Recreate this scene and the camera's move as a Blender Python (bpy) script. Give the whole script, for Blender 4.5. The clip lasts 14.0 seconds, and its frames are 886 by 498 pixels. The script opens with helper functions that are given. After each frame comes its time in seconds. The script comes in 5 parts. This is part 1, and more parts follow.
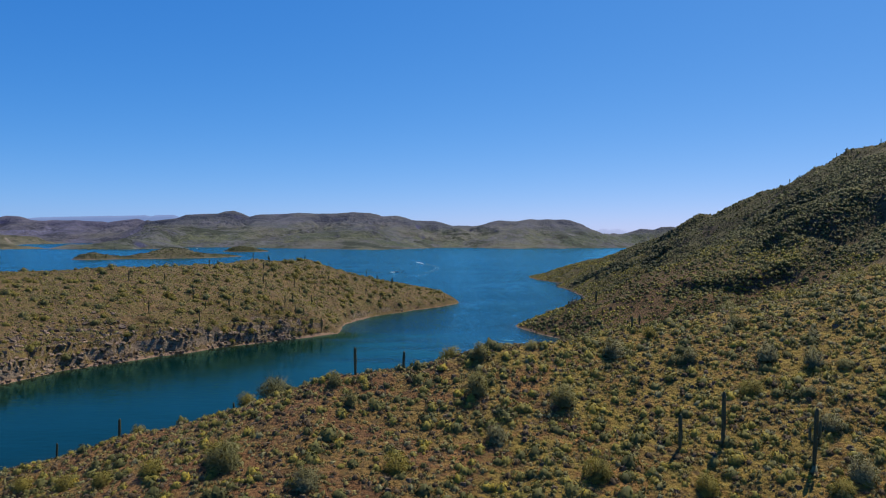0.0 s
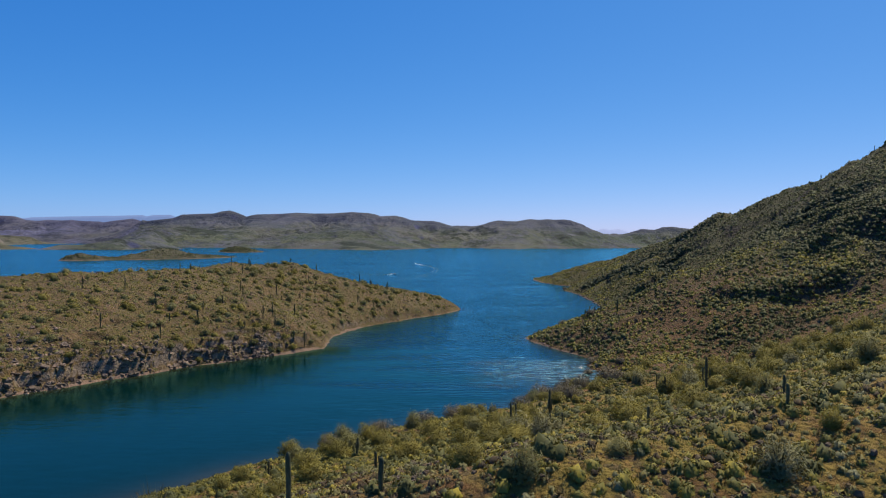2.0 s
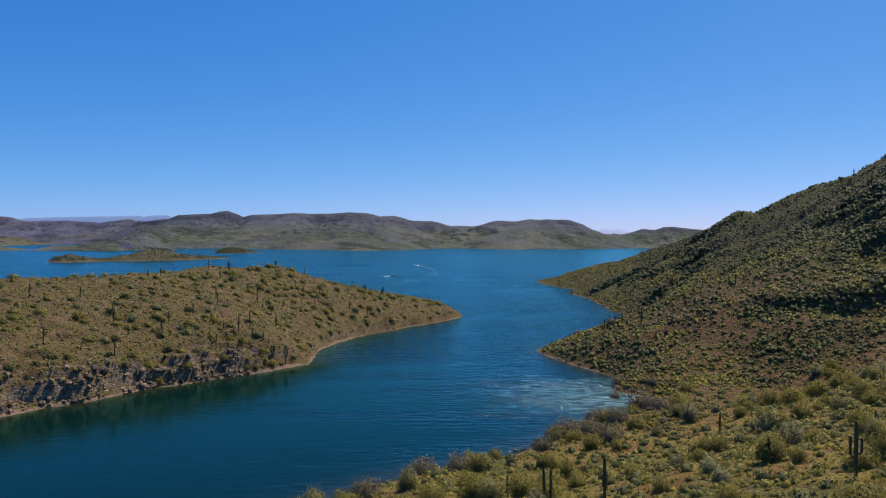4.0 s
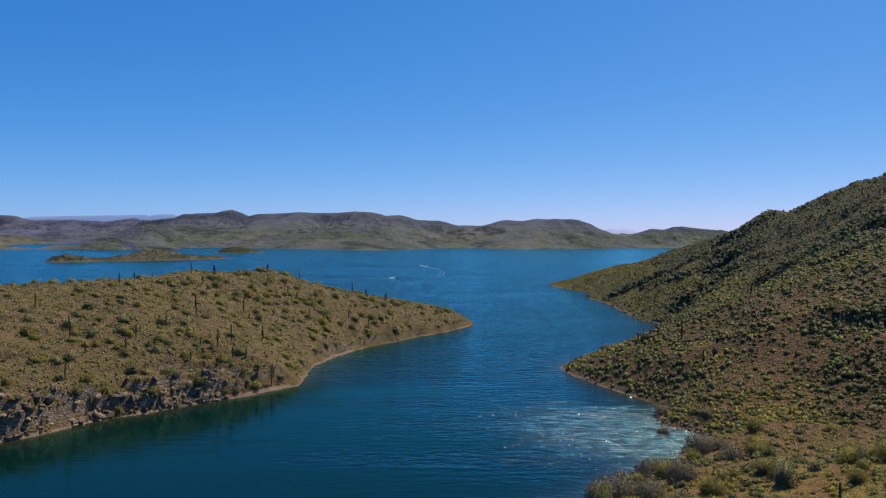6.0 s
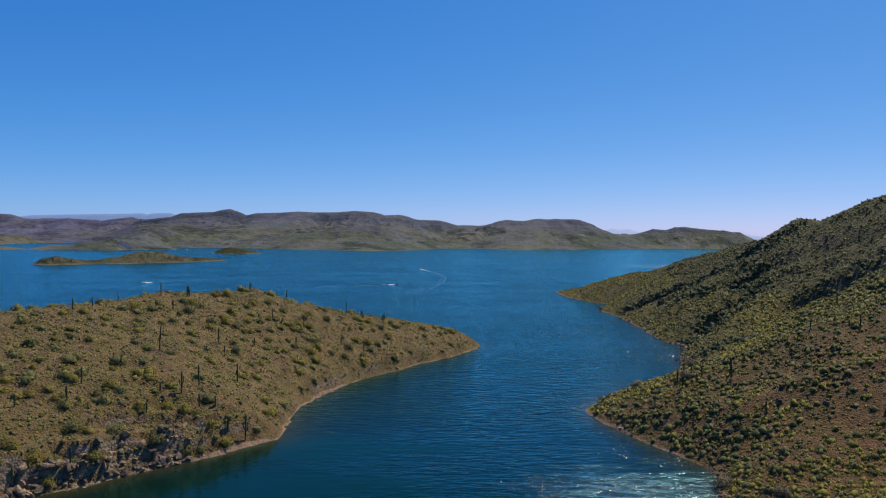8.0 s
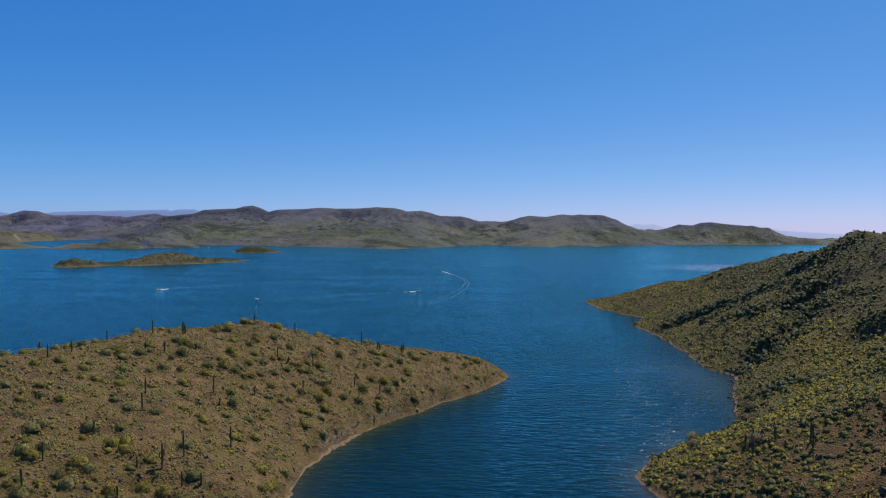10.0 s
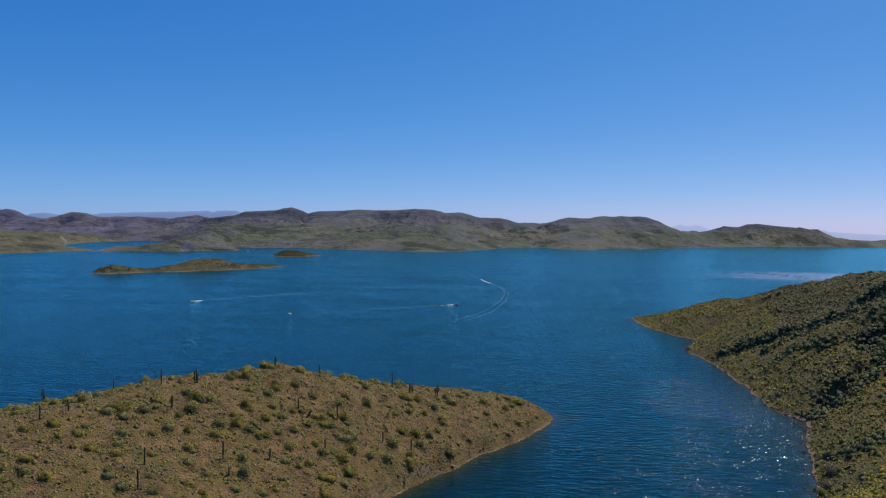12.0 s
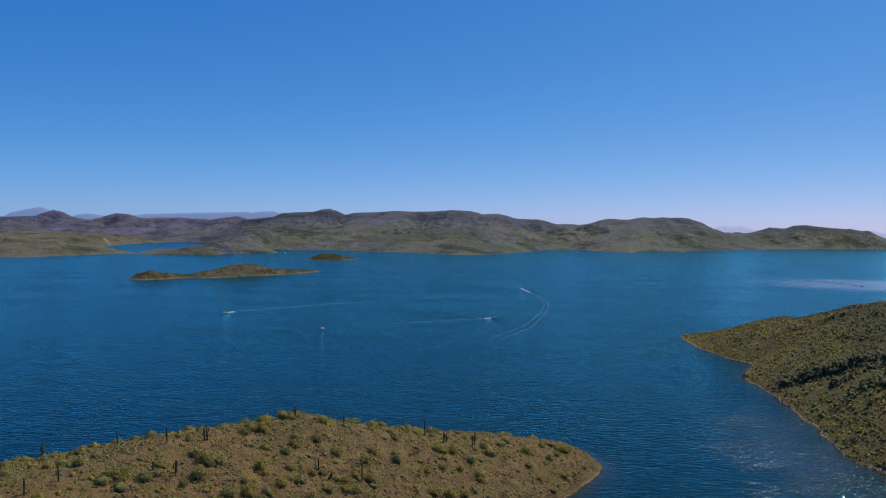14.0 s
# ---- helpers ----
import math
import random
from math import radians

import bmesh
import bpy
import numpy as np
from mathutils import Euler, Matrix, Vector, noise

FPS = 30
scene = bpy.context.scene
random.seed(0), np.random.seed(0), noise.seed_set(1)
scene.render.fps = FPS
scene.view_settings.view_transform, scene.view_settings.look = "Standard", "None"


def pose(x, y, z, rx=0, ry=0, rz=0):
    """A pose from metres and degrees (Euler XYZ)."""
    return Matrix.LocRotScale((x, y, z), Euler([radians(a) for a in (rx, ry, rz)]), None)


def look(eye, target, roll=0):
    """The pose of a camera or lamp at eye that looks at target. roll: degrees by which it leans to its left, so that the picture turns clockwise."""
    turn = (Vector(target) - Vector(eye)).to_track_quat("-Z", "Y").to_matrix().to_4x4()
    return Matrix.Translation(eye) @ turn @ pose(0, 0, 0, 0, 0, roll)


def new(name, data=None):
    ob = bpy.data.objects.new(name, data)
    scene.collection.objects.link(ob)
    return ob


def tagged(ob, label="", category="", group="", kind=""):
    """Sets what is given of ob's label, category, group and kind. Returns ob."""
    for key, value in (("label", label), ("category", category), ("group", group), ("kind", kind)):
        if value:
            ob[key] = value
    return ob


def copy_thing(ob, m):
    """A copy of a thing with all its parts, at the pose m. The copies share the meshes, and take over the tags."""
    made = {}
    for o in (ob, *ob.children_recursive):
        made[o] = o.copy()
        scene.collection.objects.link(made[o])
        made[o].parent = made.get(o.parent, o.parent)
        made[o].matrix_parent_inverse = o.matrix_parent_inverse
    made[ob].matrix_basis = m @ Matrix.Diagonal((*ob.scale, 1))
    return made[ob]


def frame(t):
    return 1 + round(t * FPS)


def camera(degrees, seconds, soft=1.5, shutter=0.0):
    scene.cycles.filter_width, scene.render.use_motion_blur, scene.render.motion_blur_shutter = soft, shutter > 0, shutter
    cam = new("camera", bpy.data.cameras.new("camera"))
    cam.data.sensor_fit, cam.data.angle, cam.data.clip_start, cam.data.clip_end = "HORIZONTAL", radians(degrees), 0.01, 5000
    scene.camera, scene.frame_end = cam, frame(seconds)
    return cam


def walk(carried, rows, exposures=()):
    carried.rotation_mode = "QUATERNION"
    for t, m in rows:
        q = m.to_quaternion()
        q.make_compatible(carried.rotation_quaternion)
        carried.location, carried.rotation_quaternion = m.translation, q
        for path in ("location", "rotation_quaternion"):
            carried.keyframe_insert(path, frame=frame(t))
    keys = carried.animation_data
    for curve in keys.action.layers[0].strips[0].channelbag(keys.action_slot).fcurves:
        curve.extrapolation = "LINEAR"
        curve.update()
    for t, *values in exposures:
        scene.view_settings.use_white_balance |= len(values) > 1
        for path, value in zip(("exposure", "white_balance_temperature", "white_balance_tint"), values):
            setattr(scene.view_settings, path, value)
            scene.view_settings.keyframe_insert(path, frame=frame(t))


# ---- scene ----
cam = camera(62.35, 14.0, soft=1.15)
walk(cam, [
    (0.0, look((0.26, 0.01, 32.98), (7.21, 999.87, 17.45), 0.43)),
    (0.5, look((0.10, 7.84, 33.12), (7.82, 1007.69, 17.37), 0.39)),
    (1.0, look((0.04, 15.66, 33.17), (7.78, 1015.50, 17.40), 0.41)),
    (1.5, look((0.00, 23.55, 33.37), (8.39, 1023.39, 17.76), 0.41)),
    (2.0, look((-0.13, 31.11, 33.35), (8.48, 1030.96, 17.95), 0.44)),
    (2.5, look((-0.34, 38.24, 33.28), (8.67, 1038.08, 17.98), 0.41)),
    (3.0, look((-0.34, 45.01, 33.22), (9.26, 1044.85, 18.32), 0.36)),
    (5.5, look((-1.10, 77.77, 33.69), (9.60, 1077.59, 18.34), 0.41)),
    (6.0, look((-1.33, 84.31, 33.88), (0.13, 1084.18, 18.14), 0.46)),
    (6.5, look((-1.71, 91.02, 34.55), (-0.38, 1090.89, 18.49), 0.52)),
    (7.0, look((-2.07, 97.91, 35.75), (-0.55, 1097.77, 19.06), 0.54)),
    (7.5, look((-2.47, 104.68, 37.16), (-0.88, 1104.52, 19.86), 0.59)),
    (8.0, look((-2.97, 111.35, 38.89), (-0.83, 1111.19, 21.29), 0.60)),
    (10.5, look((-3.84, 139.03, 49.52), (-45.97, 1137.77, 22.51), 0.49)),
    (11.0, look((-3.89, 143.86, 51.71), (-60.55, 1141.90, 25.04), 0.51)),
    (11.5, look((-4.01, 148.41, 53.96), (-72.90, 1145.69, 27.68), 0.51)),
    (12.0, look((-4.41, 153.15, 55.92), (-85.15, 1149.52, 28.67), 0.52)),
    (12.5, look((-4.65, 157.83, 58.02), (-97.83, 1153.12, 31.13), 0.51)),
    (13.0, look((-5.17, 162.50, 60.11), (-110.10, 1156.59, 32.41), 0.54)),
    (13.5, look((-5.56, 167.20, 62.02), (-122.39, 1159.95, 33.70), 0.55)),
    (14.0, look((-6.15, 171.83, 63.85), (-137.46, 1162.76, 35.18), 0.53)),
], exposures=[(0.0, 0.03), (3.0, 0.03), (7.0, -0.02), (12.0, -0.15), (14.0, -0.17)])

# ---- light ----
SUN_AZ, SUN_EL = radians(39), radians(56)
world = bpy.data.worlds.new("world")
scene.world = world
world.use_nodes = True
wn = world.node_tree.nodes
sky = wn.new("ShaderNodeTexSky")
sky.sky_type, sky.sun_disc, sky.sun_elevation, sky.sun_rotation = "NISHITA", False, SUN_EL, SUN_AZ
sky.altitude, sky.air_density, sky.dust_density, sky.ozone_density = 500, 0.5, 0.6, 0.5
wn["Background"].inputs["Strength"].default_value = 0.085
# Clear dry air: the red fades fast above the horizon, the blue hardly at all.
split, join = wn.new("ShaderNodeSeparateColor"), wn.new("ShaderNodeCombineColor")
world.node_tree.links.new(sky.outputs[0], split.inputs[0])
for k, (gain, fall) in enumerate(((0.345, 1.5), (1.487, 0.77), (4.26, 0.445))):
    p, g = wn.new("ShaderNodeMath"), wn.new("ShaderNodeMath")
    p.operation, g.operation = "POWER", "MULTIPLY"
    p.inputs[1].default_value, g.inputs[1].default_value = fall, gain
    world.node_tree.links.new(split.outputs[k], p.inputs[0])
    world.node_tree.links.new(p.outputs[0], g.inputs[0])
    world.node_tree.links.new(g.outputs[0], join.inputs[k])
world.node_tree.links.new(join.outputs[0], wn["Background"].inputs["Color"])
lamp = bpy.data.lights.new("sun", "SUN")
lamp.energy, lamp.angle, lamp.color = 5.0, radians(0.53), (1.0, 0.90, 0.72)
sun = new("sun", lamp)
sun.matrix_world = look((900 * math.sin(SUN_AZ) * math.cos(SUN_EL), 900 * math.cos(SUN_AZ) * math.cos(SUN_EL), 900 * math.sin(SUN_EL)), (0, 0, 0))


# ---- materials ----
def material(name, rough=0.9):
    m = bpy.data.materials.new(name)
    m.use_nodes = True
    b = m.node_tree.nodes["Principled BSDF"]
    b.inputs["Roughness"].default_value = rough
    b.inputs["Specular IOR Level"].default_value = 0.25
    return m, m.node_tree.nodes, m.node_tree.links, b


def noise_at(n, l, coords, size, detail=4.0, rough=0.55, stretch=(1, 1, 1)):
    """Noise with features about size metres across."""
    mp = n.new("ShaderNodeMapping")
    mp.inputs["Scale"].default_value = [s / size for s in stretch]
    l.new(coords, mp.inputs["Vector"])
    t = n.new("ShaderNodeTexNoise")
    t.inputs["Scale"].default_value, t.inputs["Detail"].default_value, t.inputs["Roughness"].default_value = 1.0, detail, rough
    l.new(mp.outputs[0], t.inputs["Vector"])
    return t.outputs["Fac"]


def ramp(n, l, value, stops):
    r = n.new("ShaderNodeValToRGB")
    e = r.color_ramp.elements
    while len(e) < len(stops):
        e.new(0.5)
    for k, (p, c) in enumerate(stops):
        e[k].position, e[k].color = p, (*c, 1) if len(c) == 3 else c
    l.new(value, r.inputs["Fac"])
    return r.outputs["Color"]


def step_in(n, l, value, a, b):
    r = n.new("ShaderNodeMapRange")
    r.interpolation_type = "SMOOTHSTEP"
    r.inputs["From Min"].default_value, r.inputs["From Max"].default_value = a, b
    l.new(value, r.inputs["Value"])
    return r.outputs["Result"]


def mixed(n, l, fac, a, b, mode="MIX"):
    m = n.new("ShaderNodeMix")
    m.data_type, m.blend_type = "RGBA", mode
    for socket, v in ((m.inputs["Factor"], fac), (m.inputs["A"], a), (m.inputs["B"], b)):
        if isinstance(v, (int, float)):
            socket.default_value = v
        elif isinstance(v, tuple):
            socket.default_value = (*v, 1)
        else:
            l.new(v, socket)
    return m.outputs["Result"]


def maths(n, l, op, a, b):
    m = n.new("ShaderNodeMath")
    m.operation = op
    for socket, v in zip(m.inputs, (a, b)):
        if isinstance(v, (int, float)):
            socket.default_value = v
        else:
            l.new(v, socket)
    return m.outputs[0]


def bumped(n, l, b, height, distance, strength=1.0):
    u = n.new("ShaderNodeBump")
    u.inputs["Distance"].default_value, u.inputs["Strength"].default_value = distance, strength
    l.new(height, u.inputs["Height"])
    l.new(u.outputs[0], b.inputs["Normal"])
    return u


def soil(name, dirt, straw, green, rock, green_at, straw_at, scale=1.0, ring=(0.22, 0.15, 0.10), cliffs=(0.93, 0.76), lush=None):
    """Stony desert ground: bare dirt, dry grass, green growth, stones, steep rock, and the pale ring left by the lake's high water."""
    m, n, l, b = material(name, 0.95)
    pos = n.new("ShaderNodeNewGeometry").outputs["Position"]
    base = ramp(n, l, noise_at(n, l, pos, 3.2 * scale, 6), [(0.34, tuple(0.45 * c for c in dirt)), (0.5, dirt), (0.66, tuple(min(1, 1.55 * c) for c in dirt))])
    base = mixed(n, l, step_in(n, l, noise_at(n, l, pos, 5.5 * scale, 7, 0.68), straw_at, straw_at + 0.12), base, straw)
    # Dead leaves, stems and small tufts between the shrubs.
    litter = noise_at(n, l, pos, 0.75 * scale, 5, 0.75)
    base = mixed(n, l, maths(n, l, "MULTIPLY", step_in(n, l, litter, 0.5, 0.6), 0.6), base, tuple(0.55 * a + 0.45 * b_ for a, b_ in zip(green, straw)))
    base = mixed(n, l, maths(n, l, "MULTIPLY", step_in(n, l, litter, 0.45, 0.36), 0.6), base, tuple(0.4 * c for c in dirt))
    growth = noise_at(n, l, pos, 9 * scale, 8, 0.7)
    if lush:
        # Beyond the ridge the ground is greener.
        far = n.new("ShaderNodeSeparateXYZ")
        l.new(pos, far.inputs[0])
        beyond = step_in(n, l, far.outputs["Y"], *lush)
        growth = maths(n, l, "ADD", growth, maths(n, l, "MULTIPLY", beyond, 0.09))
    base = mixed(n, l, step_in(n, l, growth, green_at, green_at + 0.1), base, green)
    if lush:
        # Red-brown earth on the nose of the ridge, ochre earth higher up on it.
        ridge = maths(n, l, "SUBTRACT", 1.0, beyond)
        base = mixed(n, l, maths(n, l, "MULTIPLY", maths(n, l, "MULTIPLY", ridge, step_in(n, l, far.outputs["X"], 10, -6)), 0.5), base, ramp(n, l, litter, [(0.36, (0.060, 0.026, 0.014)), (0.5, (0.150, 0.066, 0.032)), (0.66, (0.235, 0.112, 0.056))]))
        base = mixed(n, l, maths(n, l, "MULTIPLY", maths(n, l, "MULTIPLY", ridge, step_in(n, l, far.outputs["X"], 8, 20)), 0.5), base, ramp(n, l, litter, [(0.36, (0.115, 0.068, 0.018)), (0.5, (0.235, 0.150, 0.032)), (0.66, (0.33, 0.225, 0.045))]))
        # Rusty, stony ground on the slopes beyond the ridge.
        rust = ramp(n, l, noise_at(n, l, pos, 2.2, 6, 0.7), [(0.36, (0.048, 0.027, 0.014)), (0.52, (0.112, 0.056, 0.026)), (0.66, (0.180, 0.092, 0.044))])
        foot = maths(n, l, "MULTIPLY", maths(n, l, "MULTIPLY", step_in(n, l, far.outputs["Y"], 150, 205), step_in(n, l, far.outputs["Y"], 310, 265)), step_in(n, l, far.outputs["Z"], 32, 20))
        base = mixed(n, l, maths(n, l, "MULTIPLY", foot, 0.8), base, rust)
        # Dark, stony ground high on the hill, the upper slope's shade painted in.
        high = maths(n, l, "ADD", far.outputs["Z"], maths(n, l, "MULTIPLY", noise_at(n, l, pos, 35, 6, 0.65), 34))
        base = mixed(n, l, maths(n, l, "MULTIPLY", maths(n, l, "MULTIPLY", step_in(n, l, high, 35, 50), beyond), 0.75), base, (0.054, 0.051, 0.028))
        # Farther along the shore the ground is a darker olive.
        olive = ramp(n, l, noise_at(n, l, pos, 3.0, 6, 0.7), [(0.36, (0.030, 0.031, 0.012)), (0.52, (0.068, 0.062, 0.022)), (0.68, (0.115, 0.098, 0.034))])
        base = mixed(n, l, maths(n, l, "MULTIPLY", step_in(n, l, far.outputs["Y"], 235, 310), 0.72), base, olive)
    vor = n.new("ShaderNodeTexVoronoi")
    vor.inputs["Scale"].default_value = 2.6 / scale
    l.new(pos, vor.inputs["Vector"])
    stones = step_in(n, l, noise_at(n, l, vor.outputs["Position"], 0.9 * scale, 2), 0.56, 0.61)
    pebble = ramp(n, l, noise_at(n, l, vor.outputs["Position"], 0.31 * scale, 0), [(0.3, tuple(0.35 * c for c in rock)), (0.7, tuple(1.1 * c for c in rock))])
    base = mixed(n, l, maths(n, l, "MULTIPLY", stones, 0.5), base, pebble)
    if scale > 10:
        broad = noise_at(n, l, pos, 420, 5, 0.6)
        base = mixed(n, l, step_in(n, l, broad, 0.42, 0.62), base, mixed(n, l, 0.5, base, (0.112, 0.106, 0.066)))
        base = mixed(n, l, step_in(n, l, noise_at(n, l, pos, 150, 8, 0.72), 0.52, 0.58), base, tuple(0.5 * c for c in green))
        base = mixed(n, l, maths(n, l, "MULTIPLY", step_in(n, l, noise_at(n, l, pos, 16, 3, 0.6), 0.52, 0.6), 0.5), base, tuple(0.7 * c for c in green))
    if scale > 10:
        # Dark volcanic rock caps the mountains; the ranges' rock colour carries blue haze.
        up = n.new("ShaderNodeSeparateXYZ")
        l.new(pos, up.inputs[0])
        cap = step_in(n, l, maths(n, l, "ADD", up.outputs["Z"], maths(n, l, "MULTIPLY", noise_at(n, l, pos, 240, 6, 0.65), 90)), 90, 140)
        base = mixed(n, l, maths(n, l, "MULTIPLY", cap, 0.5), base, tuple(1.1 * c for c in rock))
    sep = n.new("ShaderNodeSeparateXYZ")
    l.new(n.new("ShaderNodeNewGeometry").outputs["Normal"], sep.inputs[0])
    steep = step_in(n, l, maths(n, l, "ADD", sep.outputs["Z"], maths(n, l, "MULTIPLY", noise_at(n, l, pos, 2.5 * scale, 4), 0.25)), *cliffs)
    cliff = ramp(n, l, noise_at(n, l, pos, 1.6 * scale, 6, 0.65, (1, 1, 2.5)), [(0.34, tuple(0.28 * c for c in rock)), (0.5, rock), (0.68, tuple(min(1, 1.5 * c) for c in rock))])
    base = mixed(n, l, steep, base, cliff)
    z = n.new("ShaderNodeSeparateXYZ")
    l.new(pos, z.inputs[0])
    edge = maths(n, l, "ADD", z.outputs["Z"], maths(n, l, "MULTIPLY", noise_at(n, l, pos, 7, 6, 0.65), -1.5))
    edge = maths(n, l, "ADD", edge, maths(n, l, "ADD", maths(n, l, "MULTIPLY", noise_at(n, l, pos, 30, 3), -3.2), 1.55))
    base = mixed(n, l, step_in(n, l, edge, -0.42, -0.62), base, ramp(n, l, noise_at(n, l, pos, 1.2, 5), [(0.35, tuple(0.6 * c for c in ring)), (0.65, ring)]))
    l.new(base, b.inputs["Base Color"])
    bumped(n, l, b, maths(n, l, "ADD", noise_at(n, l, pos, 0.8 * scale, 8, 0.7), maths(n, l, "MULTIPLY", vor.outputs["Distance"], -0.4)), (0.45 if scale < 10 else 0.2) * scale)
    return m


def leafy(name, stops, patch=1.4, rough=0.75, sheer=0.12):
    """Foliage: each leaf a shade of its own, each plant and patch a hue of its own."""
    m, n, l, b = material(name, rough)
    g = n.new("ShaderNodeNewGeometry")
    tone = maths(n, l, "ADD", maths(n, l, "MULTIPLY", g.outputs["Random Per Island"], 0.2), maths(n, l, "MULTIPLY", noise_at(n, l, g.outputs["Position"], patch, 2), 0.9))
    colour = ramp(n, l, tone, stops)
    l.new(colour, b.inputs["Base Color"])
    thin, both = n.new("ShaderNodeBsdfTranslucent"), n.new("ShaderNodeMixShader")
    both.inputs["Fac"].default_value = sheer
    l.new(colour, thin.inputs["Color"])
    l.new(b.outputs[0], both.inputs[1])
    l.new(thin.outputs[0], both.inputs[2])
    l.new(both.outputs[0], n["Material Output"].inputs["Surface"])
    return m


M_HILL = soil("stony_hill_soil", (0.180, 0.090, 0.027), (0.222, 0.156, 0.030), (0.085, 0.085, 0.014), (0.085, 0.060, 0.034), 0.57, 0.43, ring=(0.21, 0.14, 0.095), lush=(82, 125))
M_HEAD = soil("headland_soil", (0.128, 0.079, 0.033), (0.130, 0.094, 0.030), (0.070, 0.064, 0.018), (0.19, 0.14, 0.10), 0.56, 0.47, ring=(0.29, 0.185, 0.125), cliffs=(0.74, 0.55))
M_ISLE = soil("island_soil", (0.098, 0.080, 0.050), (0.105, 0.092, 0.048), (0.06, 0.064, 0.028), (0.16, 0.125, 0.10), 0.48, 0.45, 3.0)
# Blue of the distant air put into the range's soil colours.
M_RANGE = soil("hazed_mountain_soil", (0.076, 0.077, 0.086), (0.090, 0.097, 0.056), (0.050, 0.064, 0.038), (0.062, 0.064, 0.112), 0.49, 0.47, 26.0, (0.19, 0.155, 0.12))
M_BLUFF = soil("bluff_soil", (0.095, 0.086, 0.062), (0.108, 0.10, 0.054), (0.066, 0.07, 0.036), (0.15, 0.125, 0.10), 0.47, 0.47, 14.0, (0.21, 0.17, 0.12))
# Purple-blue haze put into the colours of the side range.
M_PURPLE = soil("hazed_far_soil", (0.078, 0.077, 0.125), (0.104, 0.094, 0.112), (0.062, 0.064, 0.088), (0.074, 0.070, 0.122), 0.5, 0.52, 26.0, (0.20, 0.165, 0.14))
M_YELLOW = leafy("brittlebush_leaves", [(0.32, (0.066, 0.066, 0.015)), (0.46, (0.130, 0.122, 0.023)), (0.58, (0.195, 0.170, 0.034)), (0.72, (0.34, 0.265, 0.03))], 1.1)
M_GREY = leafy("bursage_leaves", [(0.33, (0.070, 0.064, 0.021)), (0.5, (0.135, 0.118, 0.036)), (0.7, (0.24, 0.205, 0.07))], 1.0)
M_GREEN = leafy("creosote_leaves", [(0.25, (0.040, 0.045, 0.014)), (0.55, (0.088, 0.090, 0.024)), (0.85, (0.18, 0.165, 0.04))], 2.0)
M_BUSH = leafy("desert_bush_leaves", [(0.25, (0.085, 0.088, 0.033)), (0.55, (0.165, 0.158, 0.055)), (0.85, (0.29, 0.26, 0.09))], 2.0, 0.75, 0.3)
M_OLIVE = leafy("slope_shrub_leaves", [(0.36, (0.052, 0.051, 0.014)), (0.48, (0.128, 0.114, 0.018)), (0.58, (0.23, 0.19, 0.021))], 24, 0.75, 0.12)
M_SAGE = leafy("sage_leaves", [(0.28, (0.042, 0.046, 0.018)), (0.52, (0.082, 0.084, 0.030)), (0.75, (0.165, 0.160, 0.054))], 9)
M_THICKET = leafy("thicket_leaves", [(0.28, (0.026, 0.032, 0.014)), (0.52, (0.044, 0.052, 0.020)), (0.75, (0.085, 0.092, 0.034))], 6)
M_SILVER = leafy("silver_leaves", [(0.3, (0.075, 0.076, 0.032)), (0.52, (0.150, 0.145, 0.062)), (0.75, (0.30, 0.275, 0.13))], 1.3)
M_DEAD = leafy("dead_shrub_twigs", [(0.3, (0.038, 0.027, 0.014)), (0.55, (0.080, 0.054, 0.026)), (0.8, (0.15, 0.10, 0.048))], 1.3)
M_DRY = leafy("dry_tufts", [(0.25, (0.055, 0.054, 0.017)), (0.5, (0.13, 0.12, 0.03)), (0.75, (0.24, 0.20, 0.05))], 1.6)
M_GOLD = leafy("golden_leaves", [(0.25, (0.095, 0.087, 0.020)), (0.55, (0.19, 0.165, 0.033)), (0.85, (0.32, 0.26, 0.048))], 2.0, 0.75, 0.3)
M_TWIG = leafy("dry_twigs", [(0.25, (0.080, 0.066, 0.042)), (0.55, (0.14, 0.118, 0.075)), (0.85, (0.22, 0.19, 0.12))], 2.0, 0.9)


def cactus_skin():
    m, n, l, b = material("cactus_skin", 0.7)
    pos = n.new("ShaderNodeNewGeometry").outputs["Position"]
    l.new(ramp(n, l, noise_at(n, l, pos, 0.5, 4, 0.6, (2, 2, 0.5)), [(0.3, (0.035, 0.040, 0.020)), (0.55, (0.07, 0.076, 0.036)), (0.75, (0.13, 0.125, 0.065))]), b.inputs["Base Color"])
    return m


def rock_face(name, c, pale=0.6):
    m, n, l, b = material(name, 0.9)
    pos = n.new("ShaderNodeNewGeometry").outputs["Position"]
    tone = n.new("ShaderNodeObjectInfo").outputs["Random"]
    base = ramp(n, l, noise_at(n, l, pos, 0.9, 7, 0.65), [(0.3, tuple(0.4 * v for v in c)), (0.5, c), (0.7, tuple(1.5 * v for v in c))])
    base = mixed(n, l, step_in(n, l, noise_at(n, l, pos, 3.5, 4), 0.42, 0.6), base, tuple(0.45 * v for v in c))
    l.new(mixed(n, l, maths(n, l, "MULTIPLY", tone, pale), base, (0.42, 0.28, 0.18)), b.inputs["Base Color"])
    bumped(n, l, b, noise_at(n, l, pos, 0.5, 8, 0.7), 0.25)
    return m


